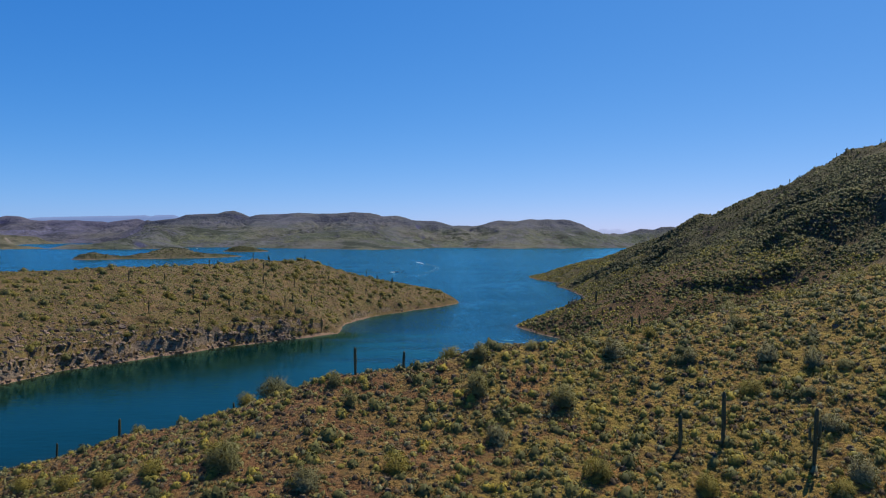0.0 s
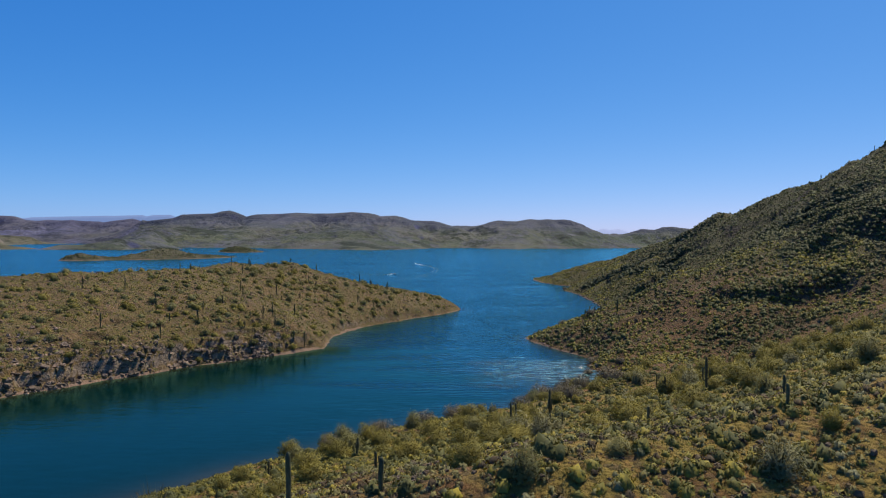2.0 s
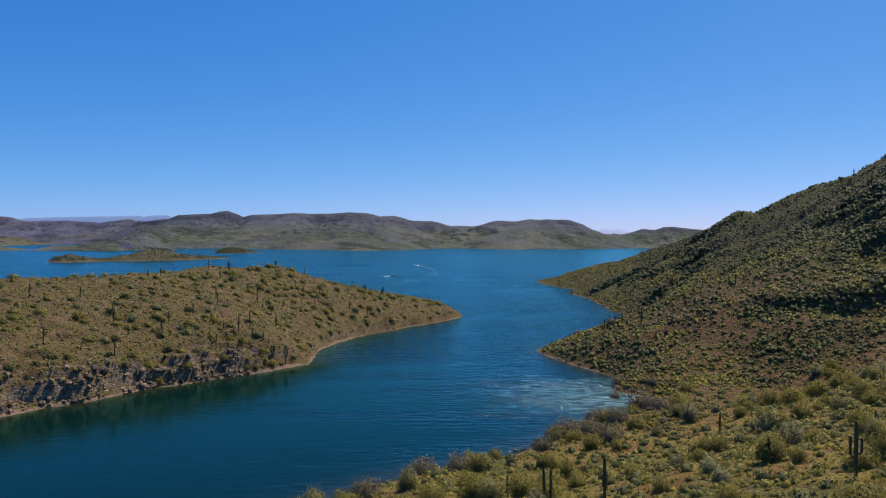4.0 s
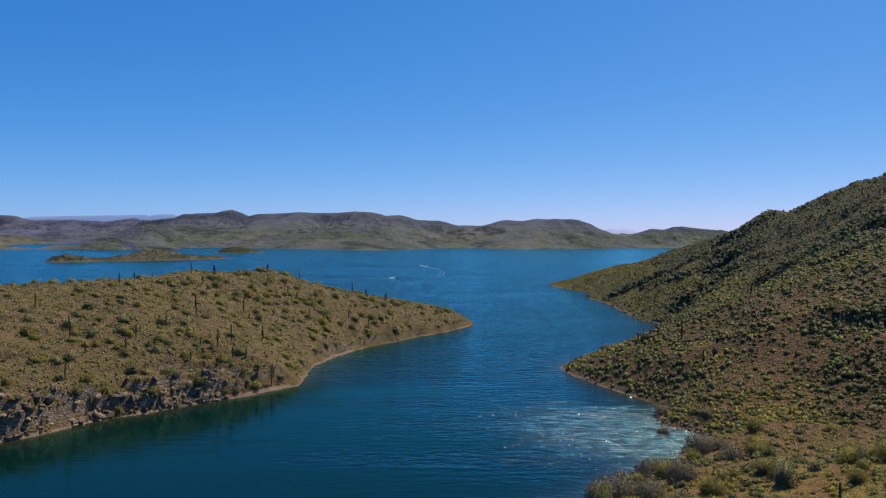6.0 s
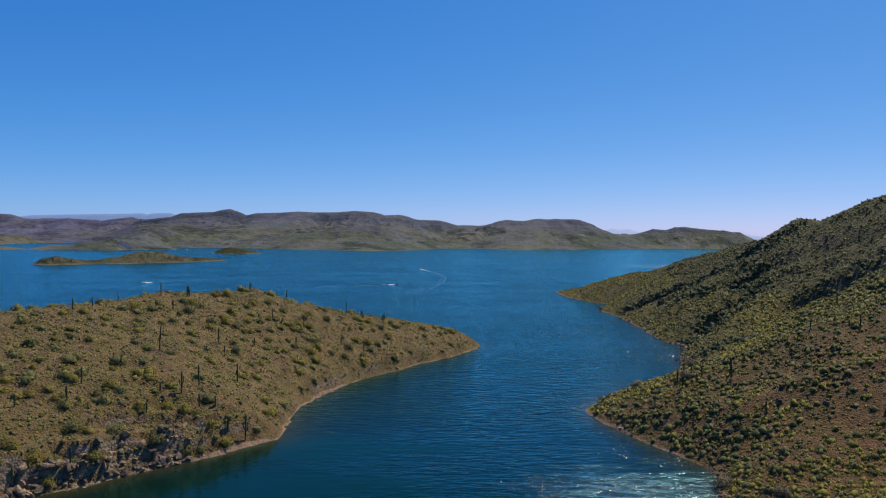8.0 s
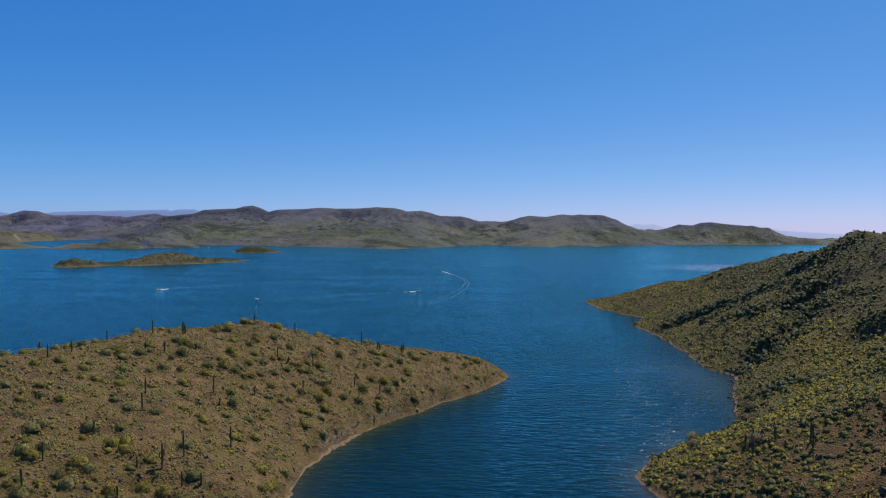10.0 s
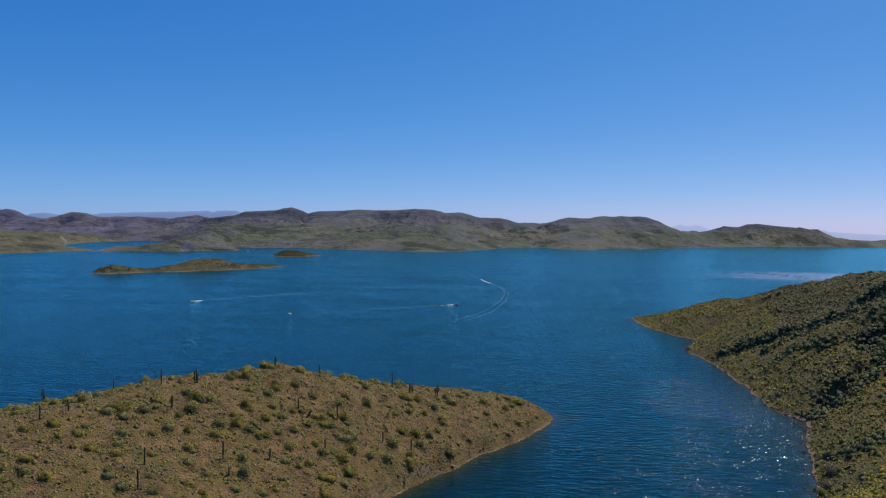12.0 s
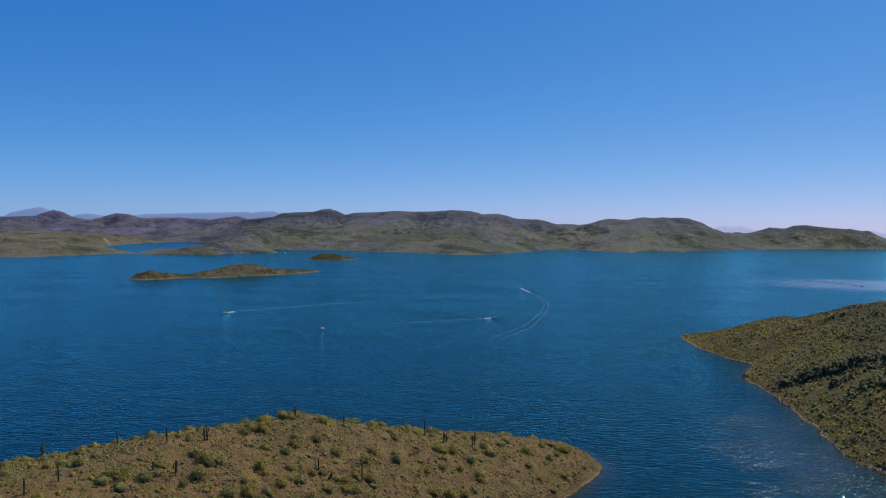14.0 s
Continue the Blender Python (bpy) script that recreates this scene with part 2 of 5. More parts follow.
def water_surface():
    """Deep water: its own dark teal below, the sky's and the sun's reflection above, by Fresnel."""
    m, n, l, b = material("lake_water", 0.6)
    pos = n.new("ShaderNodeNewGeometry").outputs["Position"]
    b.inputs["Specular IOR Level"].default_value = 0.0
    deep = ramp(n, l, noise_at(n, l, pos, 220, 4), [(0.35, (0.0007, 0.0104, 0.0112)), (0.65, (0.0010, 0.0145, 0.0160))])
    # Light and dark of the ripples put into the colour as a mottle.
    ripple_tone = maths(n, l, "ADD", maths(n, l, "MULTIPLY", noise_at(n, l, pos, 2.0, 4, 0.7, (0.6, 1.2, 1)), 0.6), maths(n, l, "MULTIPLY", noise_at(n, l, pos, 8, 4, 0.7, (0.6, 1.1, 1)), 0.4))
    ripple_tone = ramp(n, l, ripple_tone, [(0.4, (0.82, 0.83, 0.84)), (0.5, (0.98, 0.98, 0.98)), (0.6, (1.16, 1.15, 1.14))])
    deep = mixed(n, l, 1.0, deep, ripple_tone, "MULTIPLY")
    # Shallows: the brown bottom shows along the shore.
    shoal = n.new("ShaderNodeAttribute")
    shoal.attribute_name = "shallow"

    def patch(x, y, rx, ry, streak):
        """A patch of water with its own wind and painted tint, torn into streaks at the rim."""
        v = n.new("ShaderNodeVectorMath")
        v.operation = "SUBTRACT"
        v.inputs[1].default_value = (x, y, 0)
        l.new(pos, v.inputs[0])
        s = n.new("ShaderNodeVectorMath")
        s.operation = "MULTIPLY"
        s.inputs[1].default_value = (1 / rx, 1 / ry, 0)
        l.new(v.outputs[0], s.inputs[0])
        r = n.new("ShaderNodeVectorMath")
        r.operation = "LENGTH"
        l.new(s.outputs[0], r.inputs[0])
        torn = maths(n, l, "ADD", r.outputs["Value"], maths(n, l, "MULTIPLY", noise_at(n, l, pos, streak, 5, 0.65, (0.35, 1.6, 1)), 1.5))
        return step_in(n, l, torn, 1.75, 1.15)

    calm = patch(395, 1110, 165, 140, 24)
    lee_tint = patch(-70, 160, 112, 150, 20)
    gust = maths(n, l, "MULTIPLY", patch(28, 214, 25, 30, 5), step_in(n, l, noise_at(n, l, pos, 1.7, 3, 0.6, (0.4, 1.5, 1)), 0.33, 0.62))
    # Weaker sky reflection near the headland, put into the colour as greener water.
    deep = mixed(n, l, lee_tint, deep, (0.0008, 0.0125, 0.0098))
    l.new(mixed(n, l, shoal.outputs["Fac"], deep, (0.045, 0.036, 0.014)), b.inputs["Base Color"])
    # Broad lanes of rougher water, crossed by small steep ripples.
    lanes = step_in(n, l, noise_at(n, l, pos, 70, 5, 0.6, (0.5, 1.6, 1)), 0.3, 0.7)
    swell = maths(n, l, "MULTIPLY", noise_at(n, l, pos, 5.5, 4, 0.6, (0.6, 1.5, 1)), 0.5)
    fine = maths(n, l, "MULTIPLY", noise_at(n, l, pos, 0.9, 4, 0.65, (0.6, 1.4, 1)), maths(n, l, "MULTIPLY", gust, 0.45))
    chop = maths(n, l, "MULTIPLY", noise_at(n, l, pos, 2.2, 3, 0.55, (0.6, 1.5, 1)), maths(n, l, "ADD", maths(n, l, "MULTIPLY", lanes, 0.6), 0.5))
    u = bumped(n, l, b, maths(n, l, "ADD", swell, maths(n, l, "ADD", chop, fine)), 0.5)
    l.new(maths(n, l, "SUBTRACT", 1.0, maths(n, l, "MULTIPLY", maths(n, l, "MAXIMUM", maths(n, l, "MULTIPLY", calm, 0.7), maths(n, l, "MULTIPLY", lee_tint, 0.9)), 1.0)), u.inputs["Strength"])
    shine, edge, both = n.new("ShaderNodeBsdfGlossy"), n.new("ShaderNodeFresnel"), n.new("ShaderNodeMixShader")
    edge.inputs["IOR"].default_value = 1.31
    # Reflection tint is painted: bluish, whiter where calm or gusty, teal in the lee.
    tint = mixed(n, l, calm, mixed(n, l, 1.0, (0.34, 0.88, 1.0), ripple_tone, "MULTIPLY"), (0.9, 0.95, 1.0))
    tint = mixed(n, l, maths(n, l, "MULTIPLY", lee_tint, 0.7), tint, (0.3, 0.78, 0.60))
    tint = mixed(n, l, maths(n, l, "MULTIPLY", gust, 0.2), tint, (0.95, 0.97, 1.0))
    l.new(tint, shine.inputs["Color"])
    # Under a gust the small facets spread the sun's glint into a sheen.
    l.new(maths(n, l, "ADD", 0.12, maths(n, l, "MULTIPLY", gust, 0.2)), shine.inputs["Roughness"])
    for node in (shine, edge):
        l.new(u.outputs[0], node.inputs["Normal"])
    l.new(edge.outputs[0], both.inputs["Fac"])
    l.new(b.outputs[0], both.inputs[1])
    l.new(shine.outputs[0], both.inputs[2])
    l.new(both.outputs[0], n["Material Output"].inputs["Surface"])
    return m


def ripple_surface():
    """The steep, glassy face of a wavelet."""
    m, n, l, b = material("wavelet_water", 0.2)
    b.inputs["Specular IOR Level"].default_value, b.inputs["IOR"].default_value = 0.5, 1.33
    pos = n.new("ShaderNodeNewGeometry").outputs["Position"]
    l.new(ramp(n, l, noise_at(n, l, pos, 3, 3), [(0.35, (0.001, 0.022, 0.027)), (0.65, (0.0014, 0.03, 0.036))]), b.inputs["Base Color"])
    return m


def plain(name, c, rough=0.5, metal=0.0):
    m, n, l, b = material(name, rough)
    pos = n.new("ShaderNodeTexCoord").outputs["Object"]
    l.new(ramp(n, l, noise_at(n, l, pos, 0.6, 5), [(0.3, tuple(0.85 * v for v in c)), (0.7, c)]), b.inputs["Base Color"])
    b.inputs["Metallic"].default_value = metal
    return m


def haze_glow(name, low, high):
    # Haze and daylight on the far ridges put into an emitted colour.
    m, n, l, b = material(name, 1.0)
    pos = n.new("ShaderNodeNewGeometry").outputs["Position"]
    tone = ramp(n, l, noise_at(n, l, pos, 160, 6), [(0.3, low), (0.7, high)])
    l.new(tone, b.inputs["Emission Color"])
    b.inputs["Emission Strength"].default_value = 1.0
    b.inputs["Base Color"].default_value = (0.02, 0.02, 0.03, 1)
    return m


M_CACTUS, M_WATER, M_RIPPLE = cactus_skin(), water_surface(), ripple_surface()
M_ROCK, M_DARK = rock_face("outcrop_rock", (0.27, 0.19, 0.13), 0.4), rock_face("weathered_rock", (0.10, 0.075, 0.045), 0.15)
M_CRAG = rock_face("crag_rock", (0.17, 0.125, 0.09), 0.15)
M_FOAM = plain("foam", (0.78, 0.82, 0.84), 0.8)
M_WASH = plain("stirred_water", (0.045, 0.11, 0.15), 0.5)
M_WHITE, M_GLASS, M_BLACK = plain("white_gelcoat", (0.8, 0.8, 0.78), 0.25), plain("tinted_screen", (0.04, 0.05, 0.06), 0.1), plain("black_cowl", (0.03, 0.03, 0.03), 0.4)
M_SEAT = plain("seat_vinyl", (0.55, 0.5, 0.42), 0.6)
M_BED = plain("lake_mud", (0.16, 0.12, 0.08), 0.95)
M_FAR, M_PALE = haze_glow("haze_glow_blue", (0.155, 0.235, 0.46), (0.175, 0.26, 0.49)), haze_glow("haze_glow_pale", (0.35, 0.42, 0.68), (0.39, 0.46, 0.71))


# ---- the lie of the land ----
def lattice(i, j, seed):
    h = (i * 374761393 + j * 668265263 + seed * 974634777) & 0xFFFFFFFF
    h = ((h ^ (h >> 13)) * 1274126177) & 0xFFFFFFFF
    return ((h ^ (h >> 16)) & 0xFFFF) / 65535.0


def vnoise(x, y, seed=0):
    """Smooth noise from 0 to 1 with features one unit wide."""
    i, j = np.floor(x).astype(np.int64), np.floor(y).astype(np.int64)
    u, v = x - i, y - j
    u, v = u * u * (3 - 2 * u), v * v * (3 - 2 * v)
    a, b = lattice(i, j, seed), lattice(i + 1, j, seed)
    c, d = lattice(i, j + 1, seed), lattice(i + 1, j + 1, seed)
    return (a * (1 - u) + b * u) * (1 - v) + (c * (1 - u) + d * u) * v


def fbm(x, y, size, octaves=4, seed=0):
    """Layered noise, about -1 to 1."""
    out, amp, total = 0.0, 1.0, 0.0
    for k in range(octaves):
        f = 2.03 ** k / size
        out = out + amp * (2 * vnoise(x * f + 17.3 * k, y * f - 9.1 * k, seed + k) - 1)
        total, amp = total + amp, amp * 0.5
    return out / total


def ridged(x, y, size, octaves=4, seed=0):
    """Sharp crests at 1, hollows toward 0."""
    out, amp, total = 0.0, 1.0, 0.0
    for k in range(octaves):
        f = 2.1 ** k / size
        out = out + amp * (1 - np.abs(2 * vnoise(x * f + 5.7 * k, y * f + 3.9 * k, seed + k) - 1))
        total, amp = total + amp, amp * 0.5
    return out / total


def to_segment(x, y, a, b):
    """Distance to the segment, and how far along it the nearest point lies."""
    dx, dy = b[0] - a[0], b[1] - a[1]
    s = np.clip(((x - a[0]) * dx + (y - a[1]) * dy) / (dx * dx + dy * dy), 0, 1)
    return np.hypot(x - a[0] - s * dx, y - a[1] - s * dy), s


def inland(x, y, shore):
    """Distance to the shoreline, positive on land."""
    far, inside = np.full(np.shape(x), 1e9), np.zeros(np.shape(x), bool)
    for a, b in zip(shore, shore[1:] + shore[:1]):
        far = np.minimum(far, to_segment(x, y, a, b)[0])
        if a[1] != b[1]:
            inside ^= ((a[1] > y) != (b[1] > y)) & (x < (b[0] - a[0]) * (y - a[1]) / (b[1] - a[1]) + a[0])
    return np.where(inside, far, -far)


def relief(x, y, shore, spines, power, bed=0.25, wobble=1.7):
    """Land that rises from the shoreline to the crests. Returns height, way inland, way from the nearest crest."""
    d = inland(x + wobble * fbm(x, y, 9, 4, 301), y + wobble * fbm(x, y, 9, 4, 311), shore)
    up, total, near = np.maximum(d, 0), 0.0, np.full(np.shape(x), 1e9)
    for spine in spines:
        for a, b in zip(spine, spine[1:]):
            r, s = to_segment(x, y, a, b)
            total = total + (np.maximum((a[2] + s * (b[2] - a[2])), 0.01) * (up / (up + r + 1e-6)) ** power) ** 14
            near = np.minimum(near, r)
    return np.where(d > 0, total ** (1 / 14) * 0.97, np.maximum(bed * d, -7)), d, near


def smooth(a, b, v):
    v = np.clip((v - a) / (b - a), 0, 1)
    return v * v * (3 - 2 * v)


HILL_SHORE = [(-100, -150), (-100, -40), (-85, 20), (-70, 62), (-58, 90), (-48, 108), (-38, 124), (-24, 140), (-17, 147), (-3, 161), (9, 167),
              (18, 178), (26, 189), (34, 194), (41, 205), (46, 211), (39, 218), (43, 232), (37, 250), (31, 264), (30, 274), (35, 287),
              (52, 303), (60, 308), (66, 322), (74, 346), (85, 376), (81, 392), (84, 430), (85, 465), (82, 500), (96, 538),
              (88, 553), (79, 588), (78, 628), (112, 645), (200, 640), (330, 560), (420, 400), (420, -150)]
HILL_CRESTS = [
    [(80, 624, 1.0), (99, 582, 6.0), (118, 535, 17.5), (135, 490, 29.5), (158, 440, 45), (168, 420, 50.5), (178, 400, 57), (196, 350, 74), (215, 300, 83), (255, 200, 98)],
    [(158, 440, 45), (168, 500, 38), (165, 525, 34), (157, 546, 29), (150, 562, 24.3), (141, 576, 21.5), (122, 590, 11.5), (108, 603, 5.5)],
    [(30, 272, 0.5), (41, 255, 4.8), (54, 245, 9.5), (68, 244, 16), (82, 237, 21), (113, 228, 26), (160, 245, 48), (215, 300, 83)],
    [(-100, 40, 1), (-60, 62, 6), (-27, 66, 14.3), (-9, 65, 20.3), (5, 67, 22.6), (25, 73, 24.3), (46, 79, 27.3), (80, 80, 33), (130, 85, 46), (255, 200, 98)],
]
HEADLAND_SHORE = [(-95, 160), (-90, 178), (-78, 195), (-60, 220), (-45, 236), (-33, 250), (-35, 277), (-28, 299), (-19, 317), (-8, 335), (3, 351), (12, 371),
                  (4, 381), (-22, 384), (-60, 372), (-105, 350), (-150, 320), (-260, 290), (-330, 230), (-330, 60), (-250, 60), (-150, 105), (-110, 138)]
HEADLAND_CRESTS = [[(12, 371, 0.5), (-5, 363, 3.4), (-17, 355, 4.8), (-33, 337, 13.3), (-58, 327, 22.4), (-76, 304, 23.2), (-88, 277, 21.8), (-112, 254, 21.8),
                    (-150, 235, 20.5), (-220, 195, 20), (-290, 150, 18)]]


# Rock ledges on the hillside that face south: end points, drop, reach downhill.
LEDGES = [((76, 234.5), (93, 230.5), 1.6, 14), ((90, 231), (110, 232.5), 3.4, 20), ((106, 249), (124, 252), 3.0, 20), ((121, 251.5), (150, 256), 11.0, 36), ((148, 262), (176, 277), 11.0, 38),
          ((110, 401), (124, 396), 2.4, 18), ((122, 372), (140, 352), 6.0, 26), ((138, 352), (162, 322), 13.0, 40), ((104, 296), (122, 290), 3.0, 20), ((128, 292), (150, 280), 10.0, 34),
          ((93, 474), (128, 437), 2.3, 16), ((86, 384), (117, 397), 3.6, 18), ((107, 408), (134, 419), 4.2, 22), ((129, 451), (147, 437), 3.0, 16)]


def step_down(x, y, a, b, drop, reach):
    """A step down along the line from a to b, that fills again downhill."""
    dx, dy = b[0] - a[0], b[1] - a[1]
    span = np.hypot(dx, dy)
    f = ((x - a[0]) * dx + (y - a[1]) * dy) / span ** 2
    s = ((x - a[0]) * dy - (y - a[1]) * dx) / span + 4.0 * fbm(x, y, 16, 2, 45)
    return drop * smooth(0, 1.25 * drop, s) * smooth(reach, 0.35 * reach, s) * smooth(-0.1, 0.2, f) * smooth(1.1, 0.8, f)


def hill_height(x, y):
    z, d, r = relief(x, y, HILL_SHORE, HILL_CRESTS, 1.0)
    rough = smooth(0, 14, d)
    z = z - (0.2 + 0.1 * smooth(5, 20, x)) * np.clip(65 - y, 0, 45) * smooth(-15, 5, x) * smooth(5, 30, d)
    z = z - 1.9 * np.exp(-(to_segment(x, y, (-15, 99), (75, 108))[0] / 17) ** 2) * smooth(4, 28, d)
    z = z - 8 * np.exp(-(to_segment(x, y, (60, 200), (130, 195))[0] / 25) ** 2) * smooth(4, 28, d)
    z = z - 5 * np.exp(-(to_segment(x, y, (92, 332), (140, 374))[0] / 22) ** 2) * smooth(4, 28, d)
    z = z - 3 * np.exp(-(to_segment(x, y, (12, 138), (80, 165))[0] / 24) ** 2) * smooth(4, 28, d)
    z = z - 8 * np.exp(-(((x - 152) ** 2 + (y - 325) ** 2) / 24 ** 2)) - 5 * np.exp(-(((x - 112) ** 2 + (y - 220) ** 2) / 18 ** 2))
    slope = smooth(95, 150, x) * smooth(150, 230, y)
    z = z + rough * (0.9 * fbm(x, y, 22, 4, 3) + 0.35 * fbm(x, y, 4.5, 3, 11)) + 0.3 * fbm(x, y, 2.6, 2, 15) * smooth(95, 85, y)
    gully = ridged(x * 0.8 + y * 0.6, (y * 0.8 - x * 0.6) * 0.35, 24, 3, 21) - 0.55
    z = z + (0.25 + 0.75 * slope) * rough * 7.5 * gully * smooth(4, 30, r) * smooth(110, 200, y)
    ledge = smooth(0.56, 0.72, vnoise(x / 26 + 3.1, y / 15 + 8.7, 31)) * smooth(60, 110, x) * smooth(190, 230, y)
    z = z + rough * ledge * (1.6 * ridged(x, y, 6, 3, 41) + 0.8)
    for row in LEDGES:
        z = z - step_down(x, y, *row) * smooth(2, 10, d)
    return z + smooth(0.2, 1.5, d) * 0.12 * fbm(x, y, 1.3, 2, 5), d


def headland_height(x, y):
    z, d, r = relief(x, y, HEADLAND_SHORE, HEADLAND_CRESTS, 0.62)
    rough = smooth(0, 12, d)
    off = to_segment(x, y, (-112, 128), (-50, 231))[0]
    cliff = smooth(28, 12, off)
    z = z + rough * (0.6 * fbm(x, y, 18, 4, 53) + 0.25 * fbm(x, y, 4, 3, 57)) * smooth(0, 25, r + 6)
    # Waterline bluff: a low pale shelf, a broken face, and a bench above it.
    shelf = 0.16 * d + 0.5 * smooth(0.1, 0.5, d + 0.5 * fbm(x, y, 3, 3, 69))
    face = (3.2 + 1.9 * fbm(x, y, 15, 2, 71)) * smooth(1.6, 2.3, d + 1.9 * fbm(x, y, 8, 4, 61))
    wall = shelf + face + 2.0 * smooth(3.6, 4.3, d + 2.2 * fbm(x, y, 7, 3, 63)) + smooth(0.2, 1.2, d) * (1.1 * ridged(x, y, 3.0, 3, 65) - 0.4)
    mix = cliff * (1 - smooth(5, 9, d)) * smooth(0, 0.3, d)
    z = z * (1 - mix) + wall * mix
    # Ledges of layered rock on the slope above.
    strata = z + 1.1 * fbm(x, y, 14, 3, 73) + 0.06 * x
    step = np.mod(strata / 2.1, 1.0)
    broken = smooth(0.42, 0.62, vnoise(x / 11 + 2.7, y / 9 + 5.1, 75)) * smooth(34, 16, off) * smooth(2.5, 6, d)
    z = z + broken * 2.1 * (smooth(0.62, 0.95, step) - step)
    return z + smooth(0.2, 1.5, d) * 0.12 * fbm(x, y, 1.3, 2, 67), d


# ---- building helpers ----
def mesh_object(name, verts, faces, mat, shade=True, normals=None):
    """One mesh object from an array of corners and an array of faces, all with as many corners; normals: one for each corner, for soft foliage."""
    verts, faces = np.asarray(verts, np.float32), np.asarray(faces, np.int32)
    me = bpy.data.meshes.new(name)
    me.vertices.add(len(verts))
    me.vertices.foreach_set("co", verts.ravel())
    count, sides = faces.shape
    me.loops.add(count * sides)
    me.loops.foreach_set("vertex_index", faces.ravel())
    me.polygons.add(count)
    me.polygons.foreach_set("loop_start", np.arange(0, count * sides, sides, dtype=np.int32))
    me.polygons.foreach_set("use_smooth", np.full(count, shade))
    me.materials.append(mat)
    me.update(calc_edges=True)
    me.validate()
    if normals is not None:
        me.attributes.new("custom_normal", "FLOAT_VECTOR", "POINT").data.foreach_set("vector", np.asarray(normals, np.float32).ravel())
    return new(name, me)


def rounded(tri, soft=0.8):
    """Normals for the corners of leaf triangles that follow the round of the whole plant more than each leaf."""
    out = tri - (0, 0, -0.25 * tri[:, 2].max())
    out /= np.linalg.norm(out, axis=1, keepdims=True) + 1e-9
    t = tri.reshape(-1, 3, 3)
    flat = np.cross(t[:, 1] - t[:, 0], t[:, 2] - t[:, 0])
    flat /= np.linalg.norm(flat, axis=1, keepdims=True) + 1e-9
    out = soft * out + (1 - soft) * np.repeat(flat, 3, axis=0)
    return out / (np.linalg.norm(out, axis=1, keepdims=True) + 1e-9)


def bm_mesh(name, bm, mat, smoothly=True):
    me = bpy.data.meshes.new(name)
    bm.to_mesh(me)
    bm.free()
    me.materials.append(mat)
    for p in me.polygons:
        p.use_smooth = smoothly
    return me


def part(name, data, parent, label="", m=Matrix.Identity(4)):
    ob = new(name, data)
    ob.parent = parent
    ob.matrix_local = m
    return tagged(ob, label)


def steps(*spans):
    """Coordinates from span to span: (start, end, spacing)."""
    out = []
    for a, b, s in spans:
        out.extend(np.linspace(a, b, max(2, int(round((b - a) / s)) + 1))[:-1])
    return np.array(out + [spans[-1][1]])


def land(name, xs, ys, height, mat, keep=-2.5):
    x, y = np.meshgrid(xs, ys)
    z = height(x.ravel(), y.ravel())[0]
    nx, ny = len(xs), len(ys)
    i = (np.arange(ny - 1)[:, None] * nx + np.arange(nx - 1)).ravel()
    faces = np.stack([i, i + 1, i + 1 + nx, i + nx], 1)
    faces = faces[z[faces].max(1) > keep]
    used, faces = np.unique(faces, return_inverse=True)
    return mesh_object(name, np.stack([x.ravel(), y.ravel(), z], 1)[used], faces.reshape(-1, 4), mat)


# ---- lake, bed and land ----
E_ = 9000
bed = tagged(mesh_object("ground", [(-E_, -E_, -7.5), (E_, -E_, -7.5), (E_, E_, -7.5), (-E_, E_, -7.5)], [(0, 1, 2, 3)], M_BED), "brown muddy lake bed reaching to the horizon", "ground", kind="structure")
xs, ys = steps((-E_, -150, 2950), (-150, 150, 2.6), (150, E_, 2950)), steps((-E_, 80, 3027), (80, 660, 3.2), (660, E_, 2780))
x, y = np.meshgrid(xs, ys)
i = (np.arange(len(ys) - 1)[:, None] * len(xs) + np.arange(len(xs) - 1)).ravel()
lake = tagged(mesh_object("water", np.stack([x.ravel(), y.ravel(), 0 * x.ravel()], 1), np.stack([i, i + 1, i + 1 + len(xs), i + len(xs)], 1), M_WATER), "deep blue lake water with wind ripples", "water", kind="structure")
off = np.maximum(hill_height(x.ravel(), y.ravel())[1], headland_height(x.ravel(), y.ravel())[1])
lake.data.attributes.new("shallow", "FLOAT", "POINT").data.foreach_set("value", (0.75 * np.exp(np.minimum(off, 0) / 2.6)).astype(np.float32))
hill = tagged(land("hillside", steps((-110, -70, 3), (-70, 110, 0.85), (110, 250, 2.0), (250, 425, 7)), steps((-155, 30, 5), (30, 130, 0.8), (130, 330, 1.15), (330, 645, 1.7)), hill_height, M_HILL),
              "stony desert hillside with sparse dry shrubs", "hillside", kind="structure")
head = tagged(land("headland", steps((-335, -125, 4), (-125, -104, 1), (-104, -44, 0.5), (-44, 18, 0.95)), steps((55, 140, 4), (140, 152, 1), (152, 242, 0.5), (242, 390, 0.95)), headland_height, M_HEAD),
              "dry brown rocky headland jutting into the lake", "headland", kind="structure")

ISLE_SHORE = [(-497, 1000), (-490, 984), (-467, 968), (-450, 980), (-440, 1006), (-405, 1026), (-378, 1058), (-352, 1090), (-329, 1136), (-316, 1200), (-340, 1190), (-380, 1130), (-425, 1075), (-446, 1032), (-470, 1022)]
ISLE_CRESTS = [[(-492, 998, 2), (-480, 996, 7.5), (-466, 994, 9), (-452, 1000, 6)], [(-452, 1000, 6), (-436, 1024, 3), (-420, 1048, 7), (-405, 1062, 12), (-390, 1080, 15), (-378, 1092, 14), (-360, 1112, 7), (-345, 1140, 4), (-318, 1196, 0.5)]]
